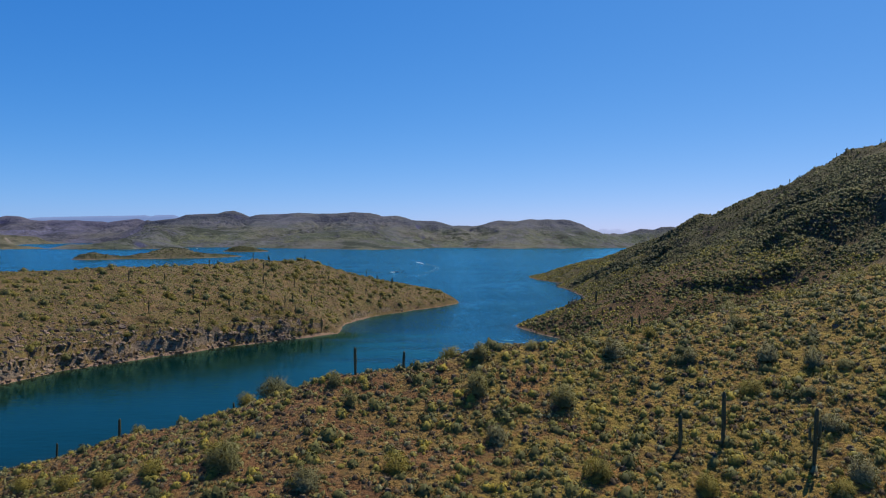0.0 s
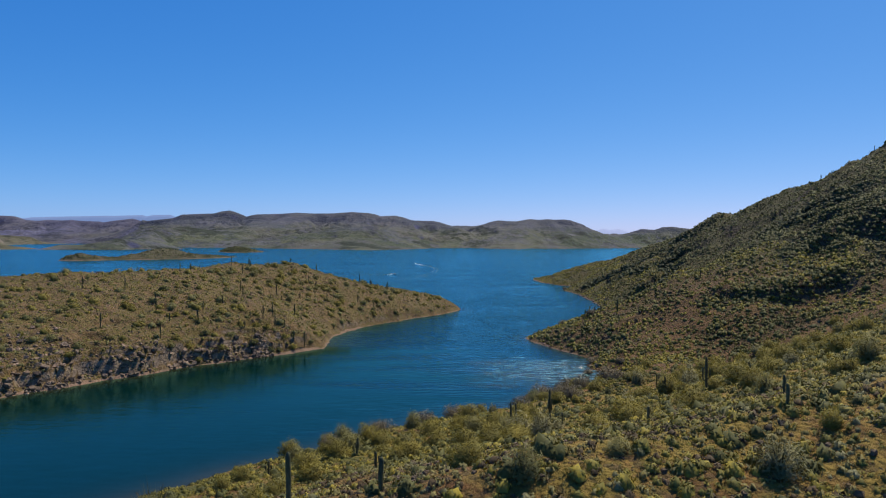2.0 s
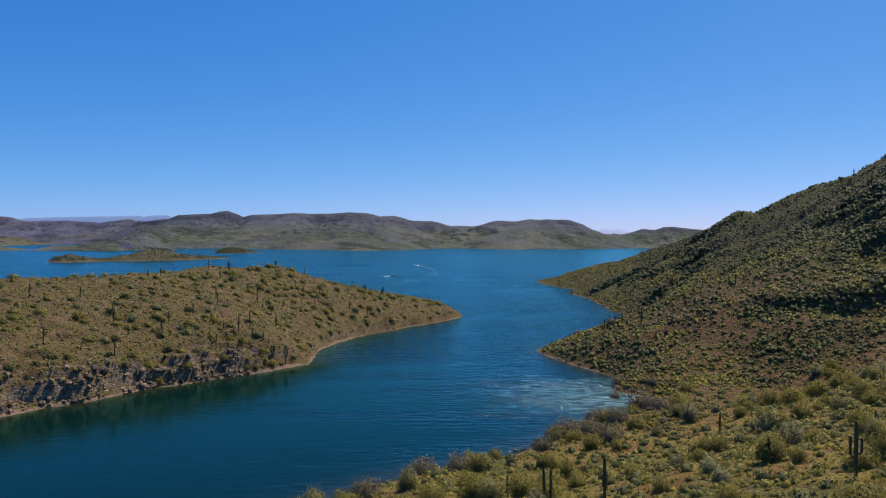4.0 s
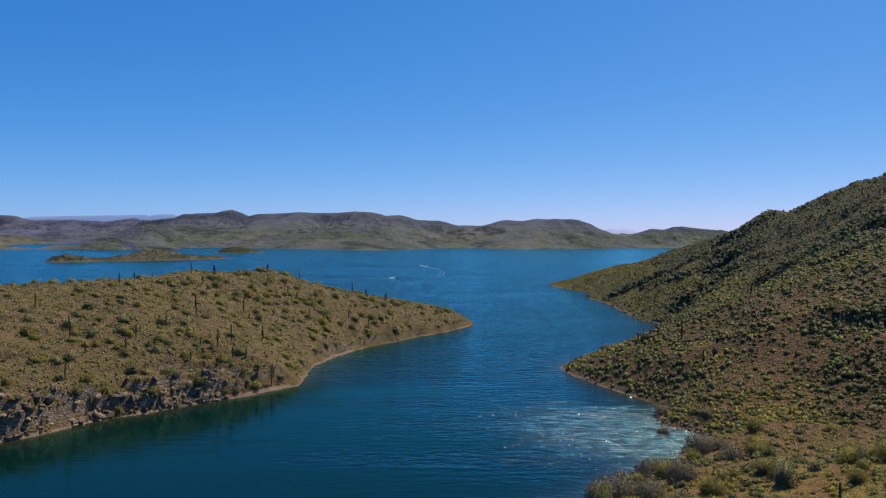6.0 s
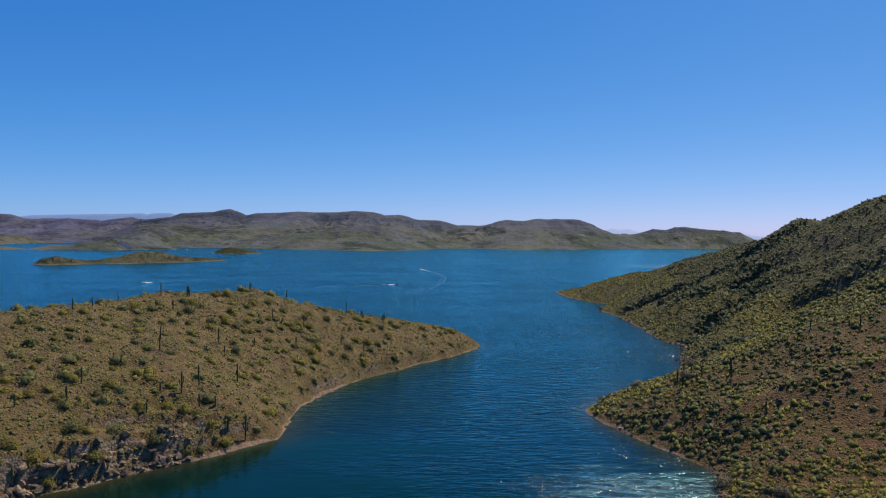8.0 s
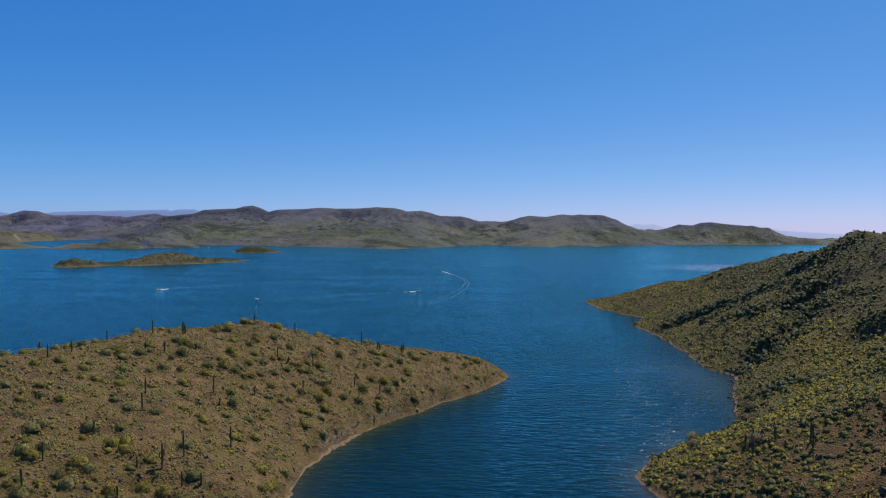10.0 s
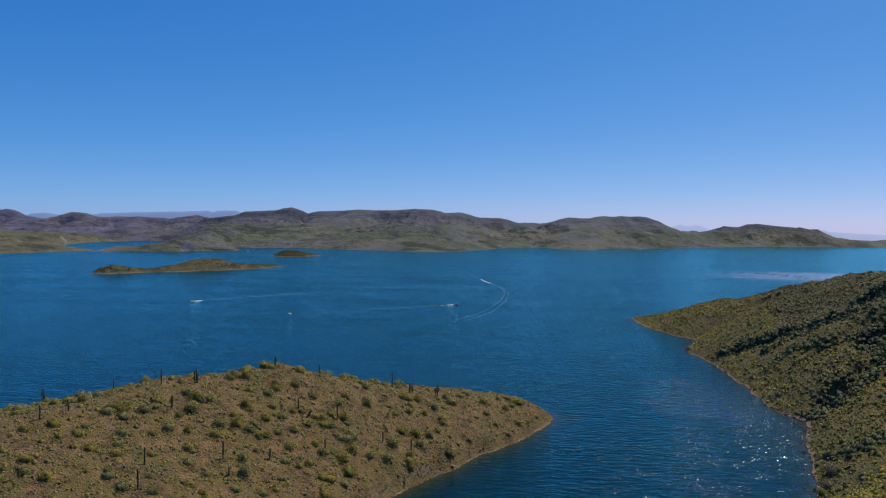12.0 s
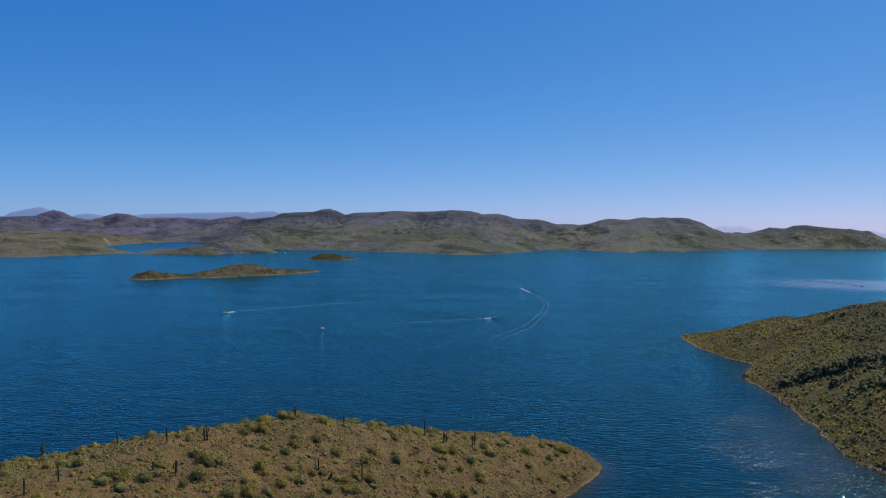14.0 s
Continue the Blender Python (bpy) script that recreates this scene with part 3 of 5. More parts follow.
ISLET_SHORE = [(-463, 1580), (-445, 1545), (-424, 1519), (-393, 1530), (-366, 1598), (-385, 1612), (-430, 1608)]
ISLET_CRESTS = [[(-458, 1578, 0.5), (-436, 1565, 9), (-420, 1562, 11), (-400, 1566, 9), (-371, 1596, 0.5)]]


def isle_height(shore, crests, seed):
    def height(x, y):
        z, d, r = relief(x, y, shore, crests, 0.95)
        return z + smooth(0, 12, d) * (1.1 * fbm(x, y, 16, 4, seed) + 0.6 * ridged(x, y, 6, 2, seed + 9)), d
    return height


isle_h, islet_h = isle_height(ISLE_SHORE, ISLE_CRESTS, 71), isle_height(ISLET_SHORE, ISLET_CRESTS, 83)
tagged(land("island", steps((-520, -310, 2.2)), steps((965, 1205, 2.5)), isle_h, M_ISLE), "low rocky desert island with scattered shrubs", "island", kind="structure")
tagged(land("island", steps((-470, -360, 3)), steps((1495, 1620, 4)), islet_h, M_ISLE), "small low desert islet", "island", kind="structure")

COAST = [(-3300, 2960), (-1900, 2900), (-1420, 2860), (-1299, 2846), (-1200, 2780), (-1100, 2560), (-1023, 2300), (-960, 2120), (-900, 1960), (-880, 1830),
         (-905, 1740), (-892, 1687), (-835, 1672), (-779, 1713), (-722, 1717), (-722, 1776), (-689, 1810), (-632, 1834), (-640, 1900), (-720, 2050),
         (-745, 2142), (-657, 2123), (-601, 2149), (-489, 2087), (-403, 2046), (-322, 2007), (-239, 1929), (-168, 1915), (-105, 2004), (-38, 2230),
         (11, 2400), (117, 2460), (190, 2329), (253, 2247), (300, 2440), (361, 2470), (409, 2367), (440, 2500), (640, 2680), (919, 2960), (1415, 3100), (1900, 3300), (1900, 3800), (-3300, 3800)]
MESA_LINES = [
    [(-1180, 2980, 90), (-1116, 2950, 95), (-1047, 2950, 104), (-1010, 2950, 118), (-887, 2950, 123), (-853, 2950, 132), (-824, 2950, 135), (-797, 2950, 117), (-751, 2950, 111), (-718, 2950, 120),
     (-595, 2950, 124), (-485, 2950, 126), (-408, 2950, 127), (-342, 2950, 133), (-277, 2950, 130), (-240, 2950, 117), (-169, 2950, 120), (-147, 2950, 109), (-126, 2950, 92)],
    [(-126, 2950, 92), (-72, 2950, 99), (-15, 2950, 99), (18, 2950, 85), (56, 2950, 79), (130, 2950, 81), (172, 2950, 77), (213, 2950, 93), (245, 2950, 104), (317, 2950, 100), (359, 2950, 107),
     (431, 2950, 107), (503, 2950, 110), (529, 2950, 108), (570, 2950, 94), (625, 2950, 69), (676, 2960, 51), (717, 3000, 43)],
    [(717, 3000, 43), (769, 3150, 40), (811, 3150, 58), (875, 3150, 78), (929, 3150, 74), (965, 3150, 86), (1003, 3150, 88), (1056, 3150, 82), (1151, 3150, 74), (1165, 3150, 76), (1203, 3150, 68),
     (1234, 3150, 68), (1266, 3150, 51), (1318, 3160, 32), (1397, 3200, 27), (1700, 3350, 15)],
]
WEST_LINES = [
    [(-3080, 3400, 111), (-2549, 3400, 99), (-2376, 3400, 106), (-2348, 3400, 122), (-2313, 3400, 133), (-2285, 3400, 128), (-2234, 3400, 104), (-2177, 3400, 88), (-2106, 3400, 76), (-2078, 3400, 87),
     (-2022, 3400, 111), (-1994, 3400, 119), (-1938, 3400, 117), (-1882, 3400, 101), (-1818, 3400, 94)],
    [(-1818, 3400, 94), (-1785, 3400, 101), (-1648, 3400, 98), (-1552, 3400, 96), (-1533, 3400, 90), (-1484, 3400, 99), (-1395, 3400, 110), (-1362, 3400, 95), (-1327, 3400, 85), (-1180, 2980, 90)],
]
SPUR_LINES = [
    [(-1000, 2330, 18), (-925, 2350, 62), (-859, 2350, 66), (-805, 2350, 63), (-687, 2370, 48), (-600, 2600, 66), (-560, 2950, 122)],
    [(-610, 2220, 20), (-475, 2250, 34), (-371, 2320, 48), (-268, 2350, 64), (-209, 2350, 70), (-183, 2420, 48), (-150, 2700, 78)],
    [(-885, 1700, 4), (-873, 1740, 10), (-820, 1760, 10), (-762, 1785, 25), (-735, 1790, 22), (-700, 1822, 8), (-645, 1838, 3)],
    [(-762, 1785, 25), (-800, 2000, 20), (-830, 2200, 45), (-820, 2350, 64)],
    [(-430, 2085, 6), (-400, 2120, 22), (-370, 2130, 16), (-330, 2110, 6)],
    [(90, 2530, 14), (180, 2600, 36), (300, 2750, 70), (373, 2950, 105)],
    [(240, 2300, 4), (262, 2480, 16), (300, 2640, 40)],
    [(560, 2740, 22), (470, 2800, 60), (440, 2950, 106)],
    [(-1290, 2900, 10), (-1240, 2960, 52), (-1180, 2980, 90)], [(-1560, 2980, 22), (-1600, 3150, 55), (-1670, 3400, 98)], [(-2150, 3000, 20), (-2130, 3200, 60), (-2090, 3400, 84)],
]
LEFT_COAST = [(-2300, 1440), (-1400, 1440), (-1001, 1473), (-982, 1511), (-971, 1582), (-949, 1645), (-926, 1734), (-960, 1800), (-1080, 1930), (-1219, 2070), (-1290, 2200), (-1390, 2500), (-1420, 2880), (-2300, 2900)]
LEFT_RANGES = [[(-2200, 1800, 28), (-1740, 1800, 26), (-1400, 1720, 24), (-1200, 1690, 23), (-1080, 1660, 21), (-1020, 1690, 14), (-975, 1690, 8), (-935, 1720, 3)],
               [(-2200, 2250, 42), (-1800, 2250, 38), (-1450, 2250, 36), (-1330, 2250, 30)], [(-2200, 2650, 45), (-1600, 2640, 34), (-1440, 2640, 26)]]


def mountain_height(shore, crests, seed, carve):
    """Flat-topped mountains: a cliff under the rim, then slopes cut by ravines down to the shore."""
    def height(x, y):
        d = inland(x + 12 * fbm(x, y, 70, 4, seed + 31), y + 26 * fbm(x, y, 90, 4, seed + 37), shore)
        up, total, near = np.maximum(d, 0), 0.0, np.full(np.shape(x), 1e9)
        jag = 0.02 * fbm(x, y, 60, 3, seed)
        for crest in crests:
            line = 0.0
            for a, b in zip(crest, crest[1:]):
                r, s = to_segment(x, y, a, b)
                top = a[2] + s * (b[2] - a[2])
                f = up / (up + np.maximum(r - 3, 0) + 1e-6)
                rim = 0.06 * smooth(45, 95, top)
                line = np.maximum(line, top * ((1 - rim) * f ** 1.12 + rim * smooth(0.87, 0.95, f + jag)))
                near = np.minimum(near, r)
            total = total + line ** 18
        z = total ** (1 / 18)
        open_ = smooth(8, 130, near) * smooth(0, 110, d)
        warp = 45 * fbm(x, y, 240, 3, seed + 3)
        ravine = 1 - ridged(x + warp, 0.3 * y + 0.4 * warp, 150, 4, seed)
        z = z - carve * open_ * (4 + 0.5 * z) * np.clip(ravine - 0.22, 0, 0.6)
        z = z + smooth(10, 80, d) * smooth(4, 60, near) * (3.4 * fbm(x, y, 60, 4, seed + 5) + 1.1 * np.sin(0.5 * z + 5 * fbm(x, y, 180, 2, seed + 7)))
        crag = smooth(0.54, 0.70, vnoise(x / 85 + 3.3, y / 60 + seed, seed + 9)) * smooth(20, 90, d) * smooth(20, 70, near)
        z = z + crag * (15 * ridged(x, y, 34, 3, seed + 11) - 4)
        z = z + smooth(0, 30, d) * (0.4 + 0.6 * smooth(3, 30, near)) * 1.9 * fbm(x, y, 24, 3, seed + 8)
        return np.where(d > 0, np.maximum(z, 0.02 * d), np.maximum(0.25 * d, -7)), d
    return height


range_h = mountain_height(COAST, MESA_LINES + WEST_LINES + SPUR_LINES, 91, 1.9)
range_y = steps((1660, 2500, 6.5), (2500, 3000, 8), (3000, 3180, 10), (3180, 3500, 13), (3500, 3800, 60))
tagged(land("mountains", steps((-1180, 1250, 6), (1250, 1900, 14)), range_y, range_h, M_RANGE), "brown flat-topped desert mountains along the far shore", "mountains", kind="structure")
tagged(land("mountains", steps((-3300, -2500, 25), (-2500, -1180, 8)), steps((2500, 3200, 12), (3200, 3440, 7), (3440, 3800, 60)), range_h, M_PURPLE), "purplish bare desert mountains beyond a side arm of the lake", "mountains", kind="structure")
tagged(land("far_shore", steps((-2300, -1500, 16), (-1500, -890, 6)), steps((1420, 2300, 6.5), (2300, 2900, 12)), mountain_height(LEFT_COAST, LEFT_RANGES, 113, 1.0), M_BLUFF),
       "low eroded brown far shore", "shore", kind="structure")


def distant_ridge(name, points, y0, label, mat):
    """A hazy ridge far beyond the lake, with a rounded front."""
    px, pz = [p[0] for p in points], [p[1] for p in points]
    xs = np.linspace(px[0], px[-1], 220)
    top = np.interp(xs, px, pz) + 2 * fbm(xs, xs * 0 + 4, 60, 4, 131)
    rows = [np.stack([xs, np.full_like(xs, y0 + k * 30), top * f], 1) for k, f in enumerate((0.0, 0.55, 0.9, 1.0, 0.8, 0.0))]
    i = (np.arange(5)[:, None] * 220 + np.arange(219)).ravel()
    return tagged(mesh_object(name, np.concatenate(rows), np.stack([i, i + 1, i + 221, i + 220], 1), mat), label, "mountains", kind="structure")


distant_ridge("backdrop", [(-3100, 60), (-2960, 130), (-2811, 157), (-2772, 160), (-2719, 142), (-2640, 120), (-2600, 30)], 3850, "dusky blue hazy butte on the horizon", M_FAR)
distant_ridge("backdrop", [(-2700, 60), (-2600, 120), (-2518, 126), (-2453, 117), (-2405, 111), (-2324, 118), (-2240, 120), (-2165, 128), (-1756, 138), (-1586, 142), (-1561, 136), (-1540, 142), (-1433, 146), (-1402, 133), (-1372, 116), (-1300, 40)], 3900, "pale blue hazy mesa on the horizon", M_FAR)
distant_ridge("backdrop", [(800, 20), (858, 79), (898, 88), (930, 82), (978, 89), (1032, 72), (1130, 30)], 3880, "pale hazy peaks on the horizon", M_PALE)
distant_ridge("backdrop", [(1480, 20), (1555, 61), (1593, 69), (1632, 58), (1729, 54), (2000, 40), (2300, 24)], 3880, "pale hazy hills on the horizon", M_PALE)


# ---- plants ----
def spread(n, rng):
    """Random unit directions."""
    v = rng.normal(size=(n, 3))
    return v / np.linalg.norm(v, axis=1, keepdims=True)


def shrub_shape(seed, n, wide, tall, leaf, open_=0.45, blade=1.0, wild=0.6, slim=1.0):
    """A loose dome of n small leaf sprays, uneven in outline: corners of triangles."""
    rng = np.random.default_rng(seed)
    d = spread(n, rng)
    d[:, 2] = np.abs(d[:, 2])
    lobes = spread(5, rng)
    bulge = 0.72 + 0.5 * np.max(np.clip(d @ lobes.T, 0, 1) ** 3, axis=1) * rng.uniform(0.5, 1.0, n)
    c = d * (rng.uniform(0, 1, n) ** open_ * bulge)[:, None] * (wide, wide, tall)
    nrm = d + wild * spread(n, rng)
    u = np.cross(nrm, spread(n, rng))
    u /= np.linalg.norm(u, axis=1, keepdims=True)
    v = np.cross(nrm, u)
    v /= np.linalg.norm(v, axis=1, keepdims=True)
    s = leaf * rng.uniform(0.6, 1.4, n)[:, None]
    u, v = u * s * slim, v * s * blade
    out = np.stack([c - 1.2 * u - 0.8 * v, c + 1.2 * u - 0.7 * v, c + 0.1 * u + 1.5 * v], 1).reshape(-1, 3)
    out[:, 2] = np.maximum(out[:, 2], -0.1 * tall)
    return out


def dome_shape(seed, around, rings, tall, sprays=0, leaf=0.1, rough=0.2, core=0.66):
    """A dense, lumpy cushion of foliage with loose sprays standing out of it: corners of triangles."""
    rng = np.random.default_rng(seed)
    el = np.linspace(0, 1.25, rings)[:, None] + rng.normal(size=(rings, around)) * 0.08
    az = (np.arange(around) + 0.5 * (np.arange(rings)[:, None] % 2)) * 2 * np.pi / around + rng.normal(size=(rings, around)) * 0.25 * 6 / around
    r = core * (1 + rough * rng.normal(size=(rings, around)))
    ring = np.stack([r * np.cos(el) * np.cos(az), r * np.cos(el) * np.sin(az), r * np.sin(el) * tall], -1)
    ring[0, :, 2] = -0.12
    top = np.array((0.0, 0.0, core * tall * rng.uniform(0.9, 1.1)))
    out = []
    for j in range(rings - 1):
        for i in range(around):
            k = (i + 1) % around
            out += [ring[j, i], ring[j, k], ring[j + 1, i], ring[j, k], ring[j + 1, k], ring[j + 1, i]]
    for i in range(around):
        out += [ring[-1, i], ring[-1, (i + 1) % around], top]
    out = np.array(out)
    if sprays:
        out = np.concatenate([out, shrub_shape(seed + 7, sprays, 1.0, tall, leaf, 0.16, 1.6, 0.6, 0.65)])
    return out


def twig_shape(seed, n, wide, tall, thick):
    """Bare twigs that fan out from the root: thin blades."""
    rng = np.random.default_rng(seed)
    d = spread(n, rng)
    d[:, 2] = np.abs(d[:, 2]) + 0.25
    d /= np.linalg.norm(d, axis=1, keepdims=True)
    tip = d * rng.uniform(0.6, 1.15, n)[:, None] * (wide, wide, tall)
    mid = tip * 0.5 + rng.normal(size=(n, 3)) * 0.12 * wide
    mid[:, 2] = np.abs(mid[:, 2])
    side = np.cross(d, spread(n, rng))
    side *= thick / np.linalg.norm(side, axis=1, keepdims=True)
    return np.stack([mid * 0.1 - side, mid * 0.1 + side, tip], 1).reshape(-1, 3)


def scattered(name, spots, sizes, shapes, mat, label, category, seed, squash=0.25, sides=3, soft=0.75):
    """ONE object of many small plants or stones that nobody could count."""
    rng = np.random.default_rng(seed)
    which, turn = rng.integers(0, len(shapes), len(spots)), rng.uniform(0, 2 * np.pi, len(spots))
    tall = rng.uniform(1 - squash, 1 + squash, len(spots))
    parts, facing = [], []
    for k, shape in enumerate(shapes):
        j = np.nonzero(which == k)[0]
        if not len(j):
            continue
        c, s = np.cos(turn[j])[:, None], np.sin(turn[j])[:, None]
        z = sizes[j, None]
        x, y = shape[:, 0], shape[:, 1]
        p = np.stack([(c * x - s * y) * z, (s * x + c * y) * z, shape[:, 2] * z * tall[j, None]], -1) + spots[j, None, :]
        parts.append(p.reshape(-1, 3))
        if soft:
            q = rounded(shape, soft)
            facing.append(np.stack([c * q[:, 0] - s * q[:, 1], s * q[:, 0] + c * q[:, 1], np.broadcast_to(q[:, 2], (len(j), len(q)))], -1).reshape(-1, 3))
    verts = np.concatenate(parts)
    return tagged(mesh_object(name, verts, np.arange(len(verts)).reshape(-1, sides), mat, bool(soft), np.concatenate(facing) if soft else None), label, category, kind="stuff")


def sow(height, box, count, seed, inshore=1.5, clump=6.0, bare=0.35, lift=-0.03, outer=False):
    """Places on the land inside box (x0, y0, x1, y1), clustered, clear of the waterline; outer: behind and beside the dense growth."""
    rng = np.random.default_rng(seed)
    x, y = rng.uniform(box[0], box[2], count), rng.uniform(box[1], box[3], count)
    keep = ((np.abs(x) < 0.63 * y + 4) & (y > 38)) != outer
    x, y = x[keep], y[keep]
    keep = vnoise(x / clump + seed, y / clump, seed) * 0.6 + rng.uniform(0, 0.4, len(x)) > bare
    x, y = x[keep], y[keep]
    z, d = height(x, y)
    keep = d > inshore
    return np.stack([x, y, z + lift], 1)[keep]


def sizes_of(spots, low, high, seed, power=1.5):
    return low + (high - low) * np.random.default_rng(seed).uniform(0, 1, len(spots)) ** power


near_y = [dome_shape(100 + k, 6, 2, 0.85, 54, 0.12, 0.2, 0.72) for k in range(8)]
near_p = [dome_shape(110 + k, 5, 2, 0.85, 30, 0.15, 0.2, 0.72) for k in range(7)]
near_g = [dome_shape(120 + k, 5, 2, 0.8, 16, 0.18, 0.22, 0.74) for k in range(7)]
near_s = [dome_shape(130 + k, 3, 2, 0.85, 6, 0.25, 0.25, 0.74) for k in range(7)]
near_w = [twig_shape(150 + k, 20, 1.0, 0.8, 0.07) for k in range(5)]
near_t = [twig_shape(140 + k, 22, 1.0, 0.9, 0.05) for k in range(5)]
mid_o = [dome_shape(160 + k, 4, 2, 0.66, 6, 0.26, 0.28, 0.78) for k in range(9)]
tiny = [dome_shape(180 + k, 3, 2, 0.75, 3, 0.34, 0.3, 0.78) for k in range(8)]

FRONT, BACK = (-75, 38, 75, 92), (-45, 88, 110, 222)
p = sow(hill_height, FRONT, 6400, 201, bare=0.3)
p = p[(p[:, 0] > 2) | (np.random.default_rng(8).uniform(size=len(p)) < 0.6)]
scattered("brittlebush", p, sizes_of(p, 0.2, 0.66, 1), near_y, M_YELLOW, "low yellow-green brittlebush clumps covering the ridge", "shrubs", 1)
p = sow(hill_height, FRONT, 25000, 202, bare=0.2, clump=4)
scattered("bursage", p, sizes_of(p, 0.1, 0.36, 2), near_s, M_GREY, "small pale grey-green bursage tufts among stones", "shrubs", 2)
p = sow(hill_height, (10, 46, 75, 92), 4500, 233, bare=0.3, clump=5)
scattered("golden_grass", p, sizes_of(p, 0.12, 0.4, 33), near_s, M_GOLD, "golden-green tufts higher up on the ridge", "grass", 33)
p = sow(hill_height, FRONT, 2800, 231, bare=0.32, clump=5)
scattered("white_brittlebush", p, sizes_of(p, 0.16, 0.46, 31), near_p, M_SILVER, "pale silver-green brittlebush cushions on the ridge", "shrubs", 31)
p = sow(hill_height, FRONT, 4200, 232, bare=0.3, clump=5)
scattered("dead_shrubs", p, sizes_of(p, 0.18, 0.5, 32), near_p, M_DEAD, "dark brown dead shrubs between the stones", "shrubs", 32)
p = sow(hill_height, FRONT, 2600, 203, bare=0.34)
scattered("dry_grass", p, sizes_of(p, 0.25, 0.6, 3), near_t, M_TWIG, "dry straw-coloured grass and bare twigs", "grass", 3)
p = sow(hill_height, FRONT, 1500, 204, bare=0.36, clump=9)
scattered("creosote", p, sizes_of(p, 0.3, 0.9, 4), near_y, M_GREEN, "dark green low creosote shrubs on the ridge", "shrubs", 4)
p = sow(hill_height, BACK, 15500, 205, bare=0.22)
close = (p[:, 1] < 135) & (np.abs(p[:, 0]) < 45)
scattered("brittlebush", p[close], sizes_of(p[close], 0.22, 0.66, 35), near_y, M_YELLOW, "yellow-green brittlebush thickets below the ridge", "shrubs", 35)
p = p[~close]
p = p[(p[:, 1] < 150) | (np.random.default_rng(11).uniform(size=len(p)) < 0.6)]
for side, mat, seed in ((p[:, 1] < 150, M_YELLOW, 5), (p[:, 1] >= 150, M_OLIVE, 45)):
    scattered("brittlebush", p[side], sizes_of(p[side], 0.22, 0.7, seed), near_g, mat, "yellow-green brittlebush thickets on the lower slope", "shrubs", seed)
p = sow(hill_height, BACK, 7000, 236, bare=0.25, clump=7)
p = p[(p[:, 1] < 150) | (np.random.default_rng(13).uniform(size=len(p)) < 0.5)]
scattered("golden_grass", p, sizes_of(p, 0.25, 0.7, 36), near_w, M_GOLD, "soft golden-green grass tussocks on the lower slope", "grass", 36)
p = sow(hill_height, BACK, 3600, 206, bare=0.3, clump=10)
scattered("creosote", p, sizes_of(p, 0.35, 1.0, 6), near_y, M_GREEN, "olive green creosote thickets on the lower slope", "shrubs", 6)
p = sow(hill_height, BACK, 9000, 207, bare=0.25)
p = p[(p[:, 1] < 150) | (np.random.default_rng(12).uniform(size=len(p)) < 0.45)]
scattered("bursage", p, sizes_of(p, 0.15, 0.45, 7), near_s, M_GOLD, "golden-green tufts on the lower slope", "shrubs", 7)

SLOPE = (28, 205, 235, 640)
NEAR_SLOPE, FAR_SLOPE = (28, 205, 190, 335), (60, 330, 240, 640)
for box, shapes, n1, n2, n3, seed in ((NEAR_SLOPE, mid_o, 38000, 9500, 44000, 208), (FAR_SLOPE, tiny, 54000, 12000, 22000, 218)):
    p = sow(hill_height, box, n1, seed, bare=0.44, clump=7, inshore=0.5)
    rusty = (p[:, 1] < 268) & (p[:, 2] < 26) & (p[:, 0] < 125)
    p = p[~rusty | (np.random.default_rng(9).uniform(size=len(p)) < 0.62)]
    high = p[:, 2] + 13 * fbm(p[:, 0], p[:, 1], 38, 4, 91) > 31 - 13 * smooth(320, 410, p[:, 1])
    scattered("slope_shrubs", p[~high], sizes_of(p[~high], 0.2, 1.0, 8, 2.2), shapes, M_OLIVE, "olive and yellow-green shrubs over the lower hillside", "shrubs", 8)
    scattered("slope_shrubs", p[high], sizes_of(p[high], 0.22, 1.05, 18, 2.2), shapes, M_SAGE, "grey-green shrubs over the upper hillside", "shrubs", 18)
    p = sow(hill_height, box, n2, seed + 1, bare=0.38, clump=20)
    scattered("slope_shrubs", p, sizes_of(p, 0.4, 1.25, 9, 2.0), shapes, M_GREEN, "dark green shrubs in the hollows of the hillside", "shrubs", 9)
    p = sow(hill_height, box, n3, seed + 7, bare=0.42, clump=3.5, inshore=0.4)
    rusty = (p[:, 1] < 268) & (p[:, 2] < 26) & (p[:, 0] < 125)
    p = p[~rusty | (np.random.default_rng(10).uniform(size=len(p)) < 0.42)]
    upper = p[:, 2] + 13 * fbm(p[:, 0], p[:, 1], 38, 4, 91) > 31 - 13 * smooth(320, 410, p[:, 1])
    scattered("slope_tufts", p[~upper], sizes_of(p[~upper], 0.16, 0.46, 15), tiny, M_OLIVE, "small yellow-green tufts between the shrubs of the hillside", "shrubs", 15)
    scattered("slope_tufts", p[upper], sizes_of(p[upper], 0.18, 0.55, 16), tiny, M_SAGE, "small grey-green tufts between the shrubs of the hillside", "shrubs", 16)

for height, box, count, seed in ((hill_height, (-100, -145, 330, 600), 24000, 251), (headland_height, (-325, 65, -90, 320), 9000, 252)):
    p = sow(height, box, count, seed, bare=0.28, outer=True)
    half = np.arange(len(p)) % 2 == 0
    scattered("desert_scrub", p[half], sizes_of(p[half], 0.25, 0.9, seed), tiny, M_YELLOW, "yellow-green scrub spread over the land behind", "shrubs", seed)
    scattered("desert_scrub", p[~half], sizes_of(p[~half], 0.25, 0.9, seed + 3), tiny, M_GREY, "grey-green scrub spread over the land behind", "shrubs", seed + 3)

